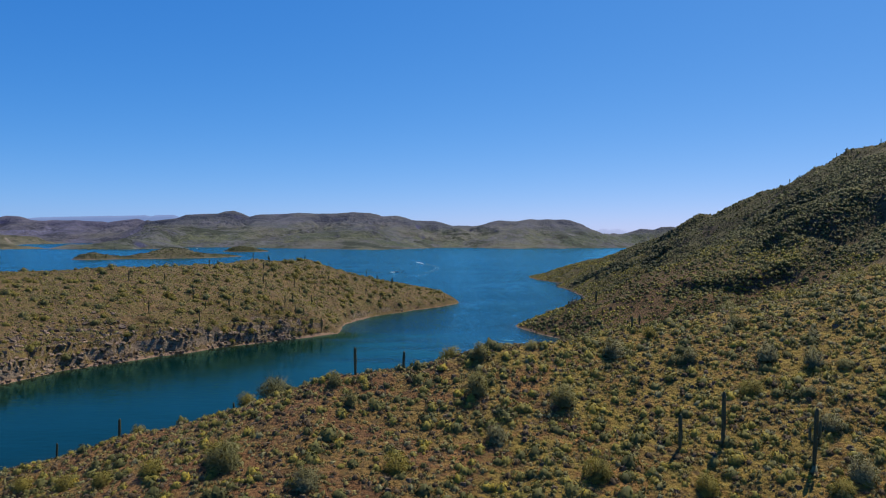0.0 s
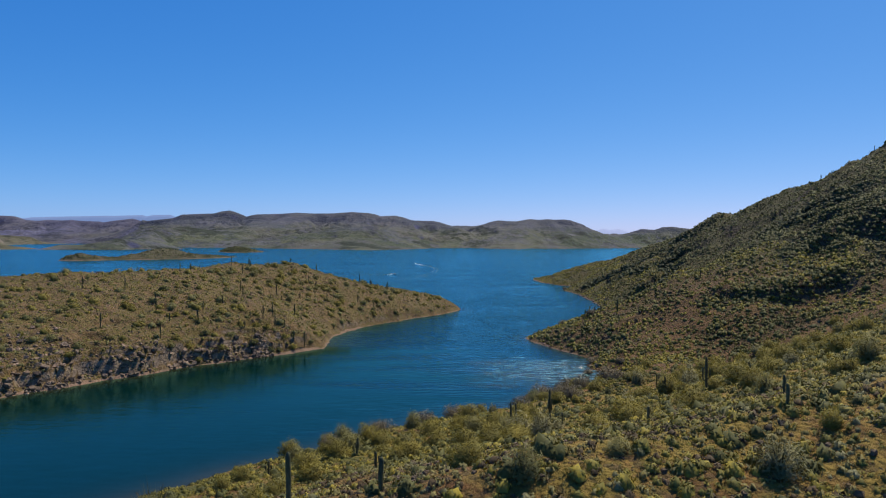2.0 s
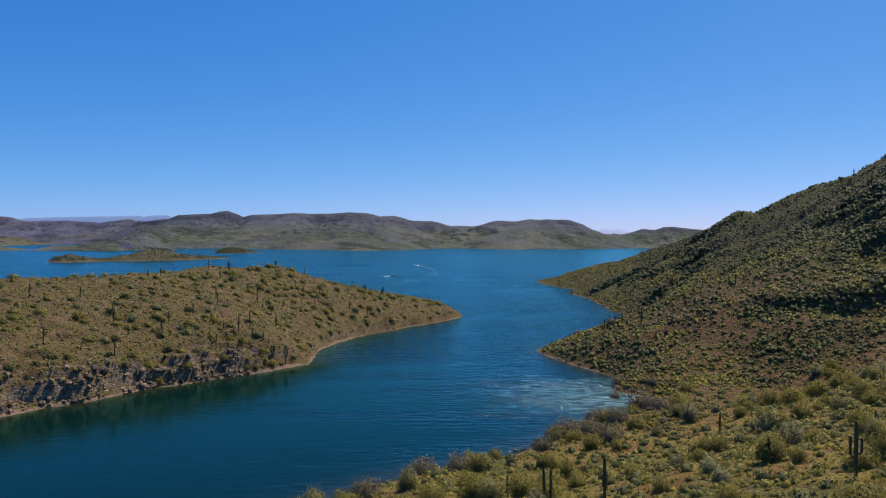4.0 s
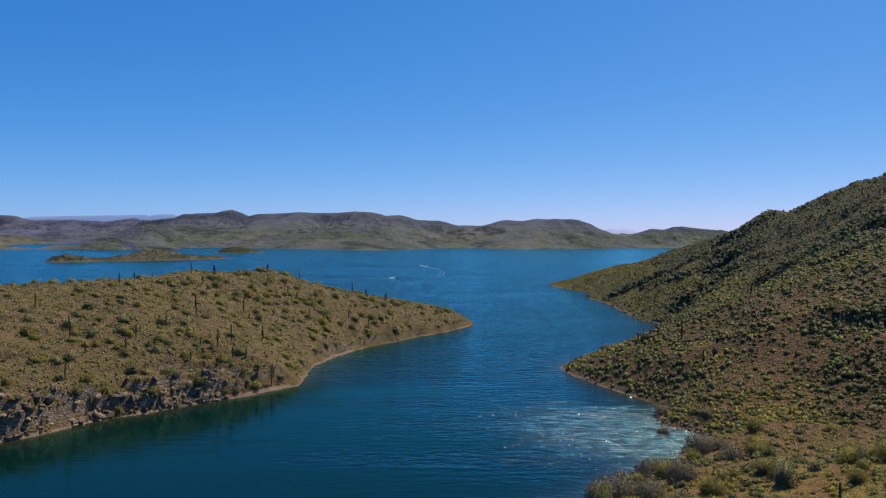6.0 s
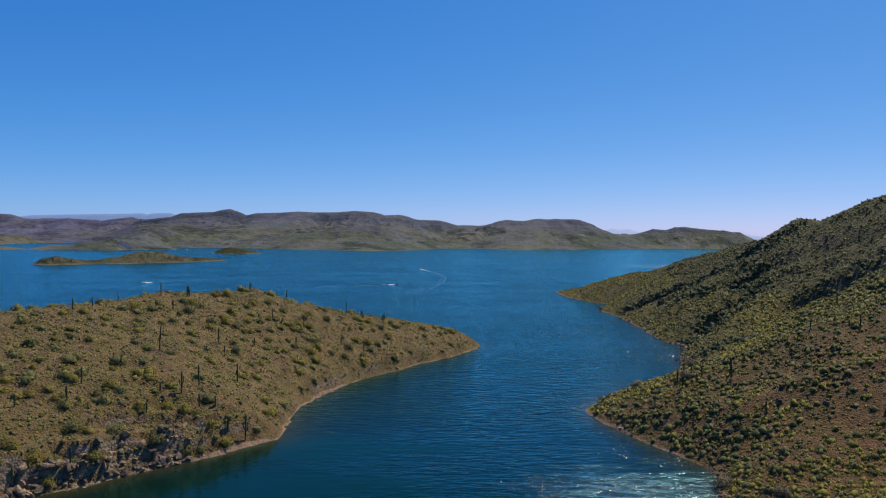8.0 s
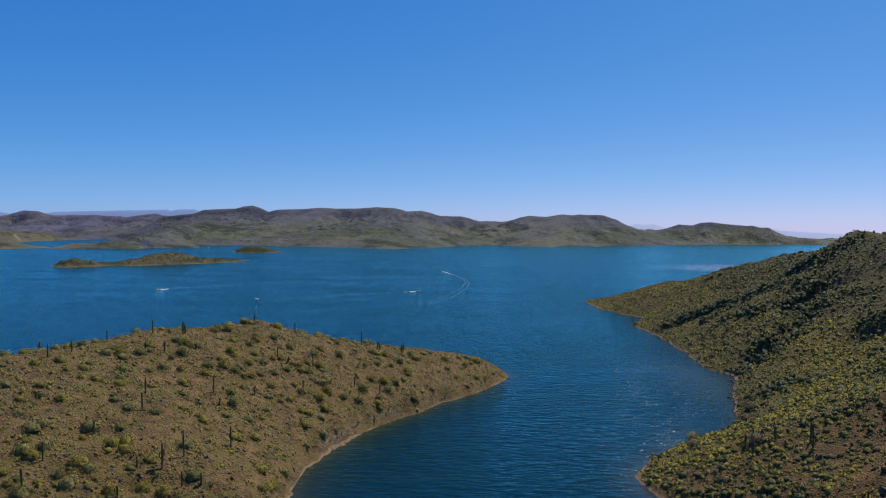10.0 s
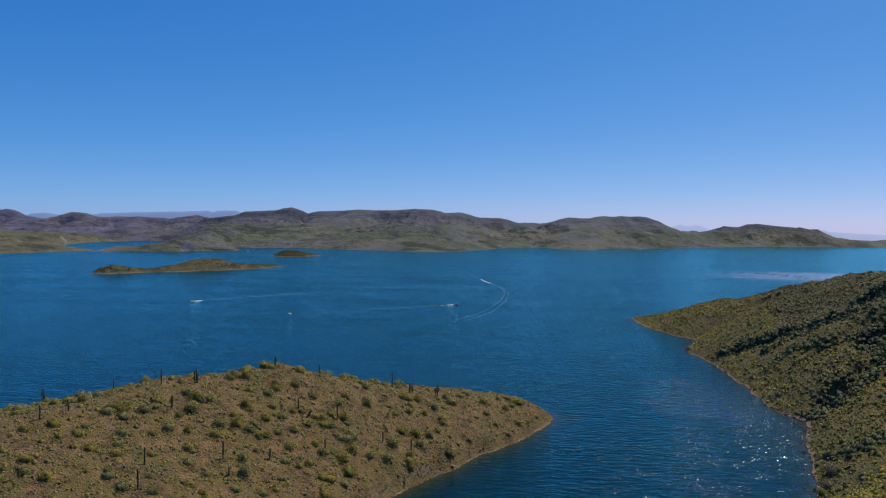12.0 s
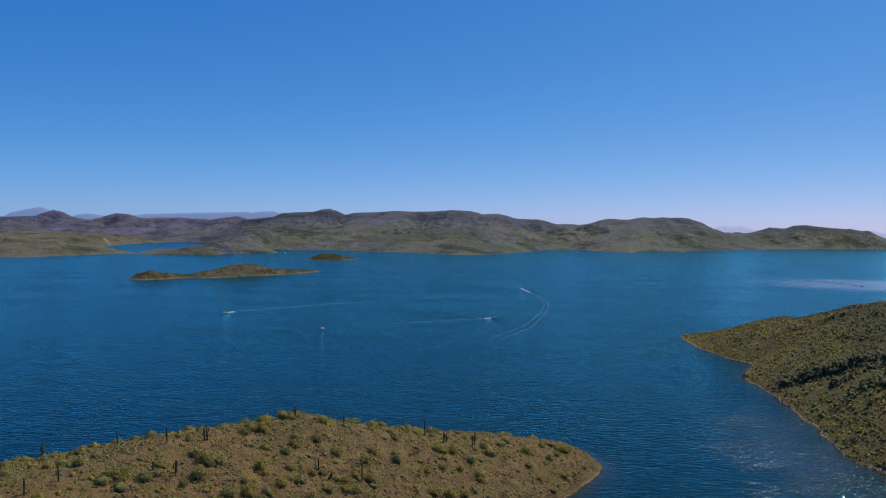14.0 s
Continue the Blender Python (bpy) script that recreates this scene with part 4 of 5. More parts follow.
# Thickets in the gullies and along the crags' foot, shade put into their colour.
THICKETS = [((94, 472), (128, 436), 6, 420), ((87, 378), (116, 391), 5, 300), ((113, 401), (131, 415), 7, 260), ((133, 446), (146, 434), 5, 140), ((99, 433), (114, 413), 3, 130), ((75, 331), (86, 324), 4, 90), ((140, 352), (165, 322), 7, 260)]
rng = np.random.default_rng(241)
spots = []
for a, b, wide, count in THICKETS:
    f = rng.uniform(-0.05, 1.05, count)
    spots.append(np.stack([a[0] + f * (b[0] - a[0]) + rng.normal(0, 0.5 * wide, count), a[1] + f * (b[1] - a[1]) + rng.normal(0, 0.5 * wide, count)], 1))
p = np.concatenate(spots)
z, d = hill_height(p[:, 0], p[:, 1])
p = np.column_stack([p, z - 0.05])[d > 0.8]
scattered("gully_thicket", p, sizes_of(p, 0.6, 1.9, 41), mid_o, M_THICKET, "green thicket, shade put into its dark colour, along the gullies of the hillside", "shrubs", 41)

CAPE = (-150, 150, 14, 385)
p = sow(headland_height, CAPE, 52000, 210, bare=0.24, clump=5, inshore=0.6)
scattered("bursage", p, sizes_of(p, 0.14, 0.48, 10), tiny, M_DRY, "small dry tufts dotting the bare headland", "shrubs", 10)
p = sow(headland_height, CAPE, 6000, 211, bare=0.26, clump=8, inshore=0.8)
scattered("brittlebush", p, sizes_of(p, 0.25, 0.65, 11), mid_o, M_BUSH, "olive low shrubs on the headland", "shrubs", 11)
p = sow(headland_height, CAPE, 4200, 212, bare=0.3, clump=10)
scattered("creosote", p, sizes_of(p, 0.3, 0.8, 12), mid_o, M_GOLD, "golden-olive low shrubs on the headland", "shrubs", 12)
for h_, box, seed in ((isle_h, (-512, 970, -318, 1200), 213), (islet_h, (-460, 1505, -370, 1610), 214)):
    p = sow(h_, box, 4500, seed + 30, inshore=3, bare=0.25, clump=14)
    scattered("island_shrubs", p, sizes_of(p, 0.7, 2.1, seed + 30), tiny, M_THICKET, "blackish green shrubs scattered on the island", "shrubs", seed + 30)
    p = sow(h_, box, 4500, seed, inshore=3, bare=0.25, clump=20)
    scattered("island_shrubs", p, sizes_of(p, 0.6, 1.7, seed), tiny, M_GREEN, "dark desert shrubs scattered on the island", "shrubs", seed)


def bush_kind(name, seed, wide, tall, leaves, mat, label, leaf=0.05, twigs=300, thick=0.016, core=0.45):
    """A tall desert bush: kinked stems from one root, under an open crown."""
    bush = tagged(new(name), label, "bush", "tall desert bushes")
    stems, rng = bmesh.new(), np.random.default_rng(seed)
    for k in range(9):
        a, lean = rng.uniform(0, 2 * np.pi), rng.uniform(0.25, 0.75)
        path = [Vector((math.cos(a) * wide * lean * f ** 1.2, math.sin(a) * wide * lean * f ** 1.2, tall * 0.85 * f)) + Vector(rng.normal(size=3) * 0.04 * f) for f in (0, 0.35, 0.7, 1.0)]
        rings = []
        for f, q in zip((1.0, 0.7, 0.45, 0.15), path):
            rings.append([stems.verts.new(q + 0.045 * f * Vector((math.cos(b), math.sin(b), 0))) for b in (0, 2.09, 4.19)])
        for r0, r1 in zip(rings, rings[1:]):
            for i in range(3):
                stems.faces.new((r0[i], r0[(i + 1) % 3], r1[(i + 1) % 3], r1[i]))
    part("stem", bm_mesh("stem", stems, M_TWIG), bush, "brown woody stem")
    verts = np.concatenate([dome_shape(seed + 3, 8, 3, 0.9, core=0.95) * (core * wide, core * wide, core * tall), shrub_shape(seed, leaves, wide, tall, leaf, 0.42, 2.4, 0.85, 0.45), twig_shape(seed + 1, twigs, wide * 1.12, tall * 1.15, thick)])
    verts[:, 2] += 0.1
    crown = mesh_object("crown", verts, np.arange(len(verts)).reshape(-1, 3), mat, True, rounded(verts, 0.7))
    crown.parent = bush
    return bush


GREEN_BUSHES = [bush_kind("desert_bush", 300 + k, 1.1, 1.75, 1150, (M_SILVER, M_BUSH)[k % 2], "rounded grey-olive creosote bush with fine foliage", 0.056, 340, 0.015, 0.36) for k in range(4)]
PALE_BUSHES = [bush_kind("desert_bush", 320 + k, 1.2, 1.5, 1050, M_GOLD, "golden-olive palo verde bush with feathery foliage", 0.057, 230) for k in range(3)]
BARE_BUSHES = [bush_kind("bare_bush", 340 + k, 1.5, 1.25, 950, M_TWIG, "leafless grey-brown bush with fine bare twigs", 0.05, 260, 0.010, 0.3) for k in range(3)]
GREY_BUSH = bush_kind("bare_bush", 350, 1.35, 1.75, 1500, M_SAGE, "rounded grey-olive bush with fine twigs on the ridge", 0.045, 420, 0.014, 0.4)
CAPE_KINDS = [bush_kind("desert_bush", 360 + k, 1.25, 1.3, 260, (M_BUSH, M_GOLD, M_BUSH, M_GOLD)[k], "low grey-green bush on the dry headland", 0.09, 60, 0.03) for k in range(4)]
unused = {b: True for b in GREEN_BUSHES + PALE_BUSHES + BARE_BUSHES + CAPE_KINDS + [GREY_BUSH]}


def plant(kinds, height, x, y, size, rng):
    z = float(height(np.array([x]), np.array([y]))[0][0])
    proto = kinds[rng.integers(len(kinds))]
    m = pose(x, y, max(z, 0.02) - 0.05, 0, 0, rng.uniform(0, 360))
    if unused.pop(proto, None):
        proto.matrix_basis, ob = m, proto
    else:
        ob = copy_thing(proto, m)
    ob.scale = (size * rng.uniform(0.85, 1.15), size * rng.uniform(0.85, 1.15), size * rng.uniform(0.8, 1.15))


RIDGE_BUSHES = [(3.6, 59.8), (-2.5, 49.9), (27.5, 59.9), (30.1, 57.7), (31.9, 56.5), (21.7, 61.8), (15.9, 64.8), (8.9, 66.9), (27.1, 49.5), (10.8, 47.1),
    (17.2, 45.4), (24.5, 56.1), (4.7, 53.8), (26.2, 44.2), (32.6, 62.6), (4.1, 65), (10.3, 57.2), (-8.3, 47.5), (-14.9, 52.6), (-6.8, 60), (20.1, 68.1),
    (28.2, 68.6), (33.5, 69.1), (-4.7, 125.8), (4.2, 109.3), (14.8, 100.7), (36.9, 171.1), (42, 149.9), (21.7, 95.6), (24.1, 94.7), (22.3, 116),
    (7.5, 97.6), (26.7, 90.1), (32, 103.4), (20.9, 102.9), (40.5, 114.1), (12.1, 104.1), (-8.6, 63.3)]
WATERSIDE_BUSHES = [(-14.8, 134.1), (-8.5, 141.5), (-2.1, 159.2), (3.2, 152.2), (15.4, 163.9), (21.4, 175.2), (27.5, 182.7), (38.1, 182.6), (19.8, 180.4), (24.1, 185.1),
    (23.9, 171.7), (28.9, 175.9), (38.2, 194.7), (40.7, 194.1), (23.9, 159.4), (50.6, 269.8), (41.6, 224.9), (66.1, 316.2), (69.9, 322.4), (83.6, 504.1),
    (43.6, 283.6)]
CAPE_BUSHES = [(-65.4, 313.8), (-62.8, 316.3), (-51.9, 318.9), (-56, 311.5), (-47.2, 317.7), (-49.2, 308), (-41.8, 319.9), (-36, 325.2), (-43.5, 310.5),
    (-45.1, 305.6), (-39.5, 314.6), (-50.6, 304), (-53, 301.2), (-56.9, 302.2), (-59.5, 292.4), (-56.8, 294.4), (-54.1, 294), (-58.7, 288.2),
    (-63.3, 286.3), (-50.9, 295), (-49.5, 298.2), (-46.9, 301), (-41.2, 309), (-51.8, 284.7), (-46, 294.3), (-40.4, 298.4), (-35.4, 304.8),
    (-36.3, 300.4), (-28.3, 314.7), (-27.3, 321.8), (-24.2, 323.4), (-21, 325.4), (-24.6, 314.7), (-23.2, 333.9), (-27, 331.4), (-29.7, 327.5),
    (-66.6, 298.2), (-64.5, 299.9), (-65.8, 293.5), (-50.1, 280.6), (-32, 306.5), (-29, 308.7), (-24, 312), (-22.8, 320.7)]
CAPE_EDGE_BUSHES = [(-67.2, 220.7), (-67.3, 216.8), (-56.5, 232.6), (-62.8, 230.8), (-56.3, 240.8), (-52.3, 243.6), (-46.5, 236.8), (-44.4, 237.9), (-50.7, 234.1),
    (-41.4, 241.9), (-74.1, 227.4), (-72.6, 235.3), (-68.7, 236), (-66.1, 234.5), (-59.3, 224.4), (-62.3, 223.3), (-49.3, 243.3), (-62.6, 243.2),
    (-46.6, 244), (-56.9, 225.8), (-61.5, 220.4), (-86, 290), (-65.3, 315.3), (-52, 319), (-55.3, 314.4), (-76.5, 286.7), (-38.3, 334.9), (-41.2, 324.6),
    (-25.8, 339.8), (-18.7, 333.2), (-9.1, 355.9), (1.1, 365.5), (-5.5, 345.9), (-58, 303), (-96.5, 221), (-96.5, 234.3), (-85.5, 232.4), (-90.1, 202.6),
    (-80.5, 212.9), (-64.4, 221.7), (-57.4, 234.6)]
rng = np.random.default_rng(55)
for x, y in RIDGE_BUSHES:
    plant(GREEN_BUSHES + PALE_BUSHES[:1], hill_height, x, y, rng.uniform(0.55, 1.2), rng)
plant([GREY_BUSH], hill_height, -15.2, 70.2, 1.6, rng)
for x, y, size in ((-18.5, 72.5, 0.9), (-9.8, 69.5, 0.8), (1.6, 70.2, 0.95), (-27.5, 68.0, 0.7)):
    plant(PALE_BUSHES, hill_height, x, y, size, rng)
for x, y in WATERSIDE_BUSHES:
    plant(BARE_BUSHES, hill_height, x, y, rng.uniform(1.4, 2.2), rng)
for x, y in ((36.5, 212), (45.5, 216), (40.5, 262), (47, 299), (62, 312), (72, 336), (86, 381), (84.5, 398), (88, 440), (98, 541)):
    plant(BARE_BUSHES + GREEN_BUSHES, hill_height, x + 1.2, y, rng.uniform(0.7, 1.4), rng)
for x, y in CAPE_BUSHES + CAPE_EDGE_BUSHES:
    plant(CAPE_KINDS, headland_height, x, y, rng.uniform(0.95, 1.55), rng)
for x, y, z in sow(hill_height, (-25, 92, 95, 205), 300, 61, bare=0.2):
    plant(GREEN_BUSHES[:2] + PALE_BUSHES * 2, hill_height, x, y, rng.uniform(0.7, 1.6), rng)
for x, y in ((-15.8, 53.7), (-25.0, 55.1), (-33.9, 60.4), (-20.6, 53.7), (17.3, 45.7), (24.4, 43.2), (-29.0, 57.5)):
    plant(PALE_BUSHES, hill_height, x, y, rng.uniform(0.6, 1.05), rng)
far_bush = [np.concatenate([dome_shape(380 + k, 7, 3, 1.0, core=0.66), shrub_shape(390 + k, 150, 1.25, 0.95, 0.085, 0.2, 1.8, 0.55, 0.6)]) for k in range(6)]
for mat, label, count, seed in ((M_BUSH, "grey-olive bushes dotting the headland", 480, 62), (M_GREEN, "dark green bushes dotting the headland", 110, 63), (M_GOLD, "golden-olive bushes dotting the headland", 600, 64)):
    p = sow(headland_height, (-140, 175, 8, 380), count, seed, bare=0.2, inshore=1.2)
    p = p[to_segment(p[:, 0], p[:, 1], (-105, 148), (-50, 232))[0] > 6]
    scattered("headland_bushes", p, sizes_of(p, 0.6, 1.7, seed), far_bush, mat, label, "bushes", seed)


# ---- saguaros ----
def ribbed(bm, path, radii, ribs=12):
    """A fluted column along a path, with a rounded tip."""
    rings = []
    for k, (q, r) in enumerate(zip(path, radii)):
        ahead = (path[min(k + 1, len(path) - 1)] - path[max(k - 1, 0)]).normalized()
        side = ahead.orthogonal().normalized()
        other = ahead.cross(side)
        rings.append([bm.verts.new(q + r * (1.0 if i % 2 else 0.84) * (math.cos(i * math.tau / ribs) * side + math.sin(i * math.tau / ribs) * other)) for i in range(ribs)])
    for a, b in zip(rings, rings[1:]):
        for i in range(ribs):
            bm.faces.new((a[i], a[(i + 1) % ribs], b[(i + 1) % ribs], b[i]))
    bm.faces.new(rings[-1])
    bmesh.ops.recalc_face_normals(bm, faces=bm.faces)


def saguaro(arms, seed, label):
    """A saguaro one unit of ten tall: a fluted trunk and upturned arms (height, length, bearing)."""
    rng = np.random.default_rng(seed)
    top = tagged(new("saguaro"), label, "cactus", "saguaros")
    bm = bmesh.new()
    zs = (-0.2, 0.3, 2, 4.5, 7, 9, 9.6, 9.9, 10)
    ribbed(bm, [Vector((0.05 * math.sin(z), 0.05 * math.cos(z * 0.7), z)) for z in zs], (0.30, 0.34, 0.40, 0.45, 0.45, 0.42, 0.34, 0.2, 0.06))
    part("trunk", bm_mesh("trunk", bm, M_CACTUS), top)
    for h, length, bearing in arms:
        bm, a = bmesh.new(), radians(bearing)
        out = Vector((math.cos(a), math.sin(a), 0))
        path = [out * 0.3 + Vector((0, 0, h)), out * 0.75 + Vector((0, 0, h + 0.05)), out * 1.0 + Vector((0, 0, h + 0.4)), out * 1.08 + Vector((0, 0, h + 1.0)),
                out * 1.05 + Vector((0, 0, h + length)), out * 1.05 + Vector((0, 0, h + length + 0.25)), out * 1.05 + Vector((0, 0, h + length + 0.33))]
        ribbed(bm, path, (0.22, 0.25, 0.28, 0.3, 0.28, 0.18, 0.05), 10)
        part("arm", bm_mesh("arm", bm, M_CACTUS), top)
    return top


SAGUAROS = [saguaro([], 1, "tall single-stemmed green saguaro standing on stony ground"),
            saguaro([(4.6, 3.2, 20)], 2, "saguaro with one upturned arm on the slope"),
            saguaro([(4.2, 2.6, 10), (3.6, 3.4, 185)], 3, "saguaro with two upturned arms on the slope"),
            saguaro([(4.0, 2.2, 0), (4.8, 3.0, 150), (3.4, 1.6, 260)], 4, "branching saguaro with three arms on the slope")]
fresh = {s: True for s in SAGUAROS}
FRONT_SAGUAROS = [(19.9, 49.9, 3.9), (17.1, 50.3, 2.4), (24.4, 46.4, 3.7), (-7.1, 66, 2.6), (-2.8, 66.9, 1.8), (-34, 66, 1.5), (-31, 72, 2.6), (-20, 73, 1.3),
    (19.2, 71, 1.2), (36.1, 95.7, 1.4), (21.2, 75.6, 1.3), (9.7, 125.5, 3.6), (10.3, 125.4, 3.4), (13.5, 117.8, 4.2), (14.2, 113.2, 1.4),
    (7.4, 137.3, 2.4), (6.2, 148.6, 1.1), (28.5, 108.1, 3.9), (27.8, 119.7, 2.4), (37.4, 154.7, 2.7), (40.8, 126.1, 1.6), (-9.3, 116.6, 2.2),
    (-12.5, 119.3, 0.9), (14.3, 80.4, 1.1), (-5.9, 102.3, 2), (-19.7, 116.9, 1.8)]
SLOPE_SAGUAROS = [(57.9, 264.3, 3.7), (50.2, 270.4, 2.6), (48.6, 266.2, 2.5), (53.6, 264.8, 1.5), (82.7, 260.4, 3), (96.7, 294.9, 3.2), (48.5, 269.6, 2.5),
    (56.9, 261.4, 3.3), (57.3, 262.1, 4.1), (48.7, 270.3, 2.1), (53.2, 268, 2.1), (51.9, 270.6, 1.6), (54.5, 239.8, 2.5), (78.3, 328.3, 2),
    (99.9, 471.5, 2.8), (119.1, 493.8, 2.2), (130.2, 477.9, 2.6), (76.2, 267.6, 1.7), (178, 370, 3), (181, 366, 2.4), (192, 352, 2.6), (200, 330, 3), (202, 327, 2.5)]
CAPE_SAGUAROS = [(-70.3, 305.7, 2.7), (-69.9, 306.2, 1.8), (-69.1, 292.1, 2.5), (-54.9, 282.4, 3.1), (-48.1, 288.4, 2), (-48.7, 310.1, 2.3), (-45.8, 309, 1.6),
    (-40.7, 313, 3.3), (-40.2, 300.1, 2.2), (-30.5, 313.5, 2.4), (-24.5, 316.8, 2.2), (-52.3, 278.5, 1.5), (-55.5, 275.8, 0.9), (-58.7, 325.3, 2.1),
    (-49.2, 330.4, 2.4), (-33.1, 344.8, 3.7), (-28.4, 344.4, 2.6), (-27.9, 345.7, 2), (-21.4, 349.1, 3.2), (-21.8, 348.6, 2.3), (-106.1, 307.8, 3.6),
    (-89.2, 306.9, 2.3), (-85.5, 275.5, 2.4), (-84.1, 281.8, 2.1), (-75.4, 300.8, 3), (-70.7, 307.4, 2.3), (-69.4, 293, 1.9), (-73.2, 291.8, 1.4)]
CAPE_SIDE_SAGUAROS = [(-71.2, 220.1, 3.1), (-72.9, 231.4, 2.1), (-66.9, 236.5, 2.4), (-59.7, 223.5, 2.5), (-65.7, 218.4, 1.6), (-65.3, 218.6, 1.4), (-47.5, 246.4, 2.4),
    (-44.9, 247.7, 1.8), (-55, 247.3, 1.6), (-54.6, 239.9, 1.7), (-41.5, 244.2, 2.9), (-38.6, 245.2, 4.3), (-49.6, 252.7, 3.7), (-44.7, 261.8, 3.6),
    (-64.8, 252.9, 2.1), (-61.5, 263.8, 3.1), (-100.7, 239.6, 3.3), (-91.9, 247.4, 2.8), (-78.2, 235.7, 4.4), (-85.1, 216.9, 3.7), (-51.5, 248.5, 3.8),
    (-64.2, 271.3, 2.8), (-67.4, 242.6, 2.7)]


def stand(kind, height, x, y, tall, stout, rng):
    z = float(height(np.array([x]), np.array([y]))[0][0])
    m = pose(x, y, z - 0.05, rng.uniform(-2, 2), rng.uniform(-2, 2), rng.uniform(0, 360))
    if fresh.pop(kind, None):
        kind.matrix_basis, ob = m, kind
    else:
        ob = copy_thing(kind, m)
    ob.scale = (stout, stout, tall / 10)


rng = np.random.default_rng(77)
for k, (x, y, tall) in enumerate(FRONT_SAGUAROS):
    stand(SAGUAROS[0 if k < 11 and k != 2 else (1, 2, 3, 0)[k % 4]], hill_height, x, y, tall, (0.27 if tall > 1.7 else 0.2) + 0.015 * tall, rng)
for k, (x, y, tall) in enumerate(SLOPE_SAGUAROS):
    stand(SAGUAROS[(0, 0, 1, 2)[k % 4]], hill_height, x, y, tall, 0.34, rng)
for k, (x, y, tall) in enumerate(CAPE_SAGUAROS + CAPE_SIDE_SAGUAROS):
    stand(SAGUAROS[(0, 0, 1, 0, 2, 0, 3)[k % 7]], headland_height, x, y, 1.1 * tall, 0.35, rng)


# ---- rocks ----
def boulder_mesh(seed, mat, flat=0.7):
    bm = bmesh.new()
    bmesh.ops.create_icosphere(bm, subdivisions=2, radius=1.0)
    rng = np.random.default_rng(seed)
    planes = [(Vector(v), rng.uniform(0.35, 0.75)) for v in spread(11, rng)]
    for v in bm.verts:
        for nrm, off in planes:
            over = v.co.dot(nrm) - off
            if over > 0:
                v.co -= nrm * over
        v.co *= 1 + 0.12 * (noise.noise(v.co * 2.3 + Vector((seed, 0, 0))))
        v.co.z *= flat
    return bm_mesh("boulder", bm, mat, False)


ROCKS = [boulder_mesh(400 + k, M_ROCK) for k in range(6)]
DARK = [boulder_mesh(420 + k, M_DARK, 0.85) for k in range(5)]


def boulders(height, spots, meshes, low, high, label, group, seed, sink=0.3):
    rng = np.random.default_rng(seed)
    for x, y in spots:
        s = low + (high - low) * rng.uniform() ** 2
        z = float(height(np.array([x]), np.array([y]))[0][0])
        ob = tagged(new("boulder", meshes[rng.integers(len(meshes))]), label, "boulder", group)
        ob.matrix_basis = pose(x, y, max(z, -0.4) - sink * s * 0.3, rng.uniform(-15, 15), rng.uniform(-15, 15), rng.uniform(0, 360)) @ Matrix.Diagonal((s * rng.uniform(0.8, 1.5), s * rng.uniform(0.7, 1.1), s * rng.uniform(0.7, 1.2), 1))


def along(path, count, reach, seed):
    """Places strewn along a line."""
    rng = np.random.default_rng(seed)
    legs = list(zip(path, path[1:]))
    out = []
    for _ in range(count):
        a, b = legs[rng.integers(len(legs))]
        s = rng.uniform()
        w = rng.normal() * reach
        dx, dy = b[0] - a[0], b[1] - a[1]
        n_ = math.hypot(dx, dy)
        out.append((a[0] + s * dx - w * dy / n_, a[1] + s * dy + w * dx / n_))
    return out


CLIFF = [(-99, 158), (-93, 176), (-81, 197), (-63, 222), (-52, 233)]
LOW_CLIFF = [(x + 1.8, y - 1.3) for x, y in CLIFF]
boulders(headland_height, along(LOW_CLIFF, 120, 1.7, 1), ROCKS, 0.3, 1.0, "fractured grey-pink boulder on the headland cliff", "cliff boulders", 1, 0.6)
boulders(headland_height, along([(-46, 237), (-34, 251), (-34, 277), (-27, 300), (-7, 337), (9, 369)], 40, 0.9, 2), ROCKS, 0.2, 0.7, "pale stone along the headland waterline", "waterline stones", 2)
boulders(hill_height, along([(74, 233), (92, 228), (112, 228)], 26, 1.6, 3), DARK, 0.3, 1.1, "dark weathered boulder on the hillside", "hillside boulders", 3)
boulders(hill_height, along([(104, 247), (124, 250), (148, 253)], 26, 2, 4), DARK, 0.3, 1.1, "dark weathered boulder on the hillside", "hillside boulders", 4)
boulders(hill_height, along([(122, 370), (140, 350), (160, 321)], 22, 2.5, 9), DARK, 0.3, 1.1, "dark weathered boulder on the hillside", "hillside boulders", 9)
boulders(hill_height, along([(33, 262), (38, 250), (43, 234), (40, 219)], 20, 1.2, 5), ROCKS, 0.2, 0.7, "reddish stone along the spit's waterline", "waterline stones", 5)
boulders(hill_height, along([(84, 395), (86, 430), (86, 465), (84, 500), (96, 538), (82, 590)], 16, 1.3, 6), ROCKS, 0.3, 0.9, "pale stone along the far waterline", "waterline stones", 6)
boulders(lambda x, y: (x * 0 + 0.1, y), along([(336, 1172), (353, 1152), (362, 1121), (370, 1081)], 60, 1.2, 7), DARK, 0.5, 1.5, "dark low reef rock breaking the lake surface", "reef rocks", 7)


# Dark shrubs added along the ledge faces to deepen their shade.
rows = along([(74, 234), (92, 229.5), (111, 230.5)], 330, 2.6, 12) + along([(104, 248), (124, 250), (150, 254)], 330, 3.2, 13) + along([(122, 371), (140, 350), (162, 320)], 260, 3.6, 14) + along([(128, 291), (150, 278)], 160, 3.2, 15) + along([(108, 401), (126, 395)], 150, 3.0, 20)
p = np.array([(x, y, 0.0) for x, y in rows])
p[:, 2] = hill_height(p[:, 0], p[:, 1])[0] - 0.05
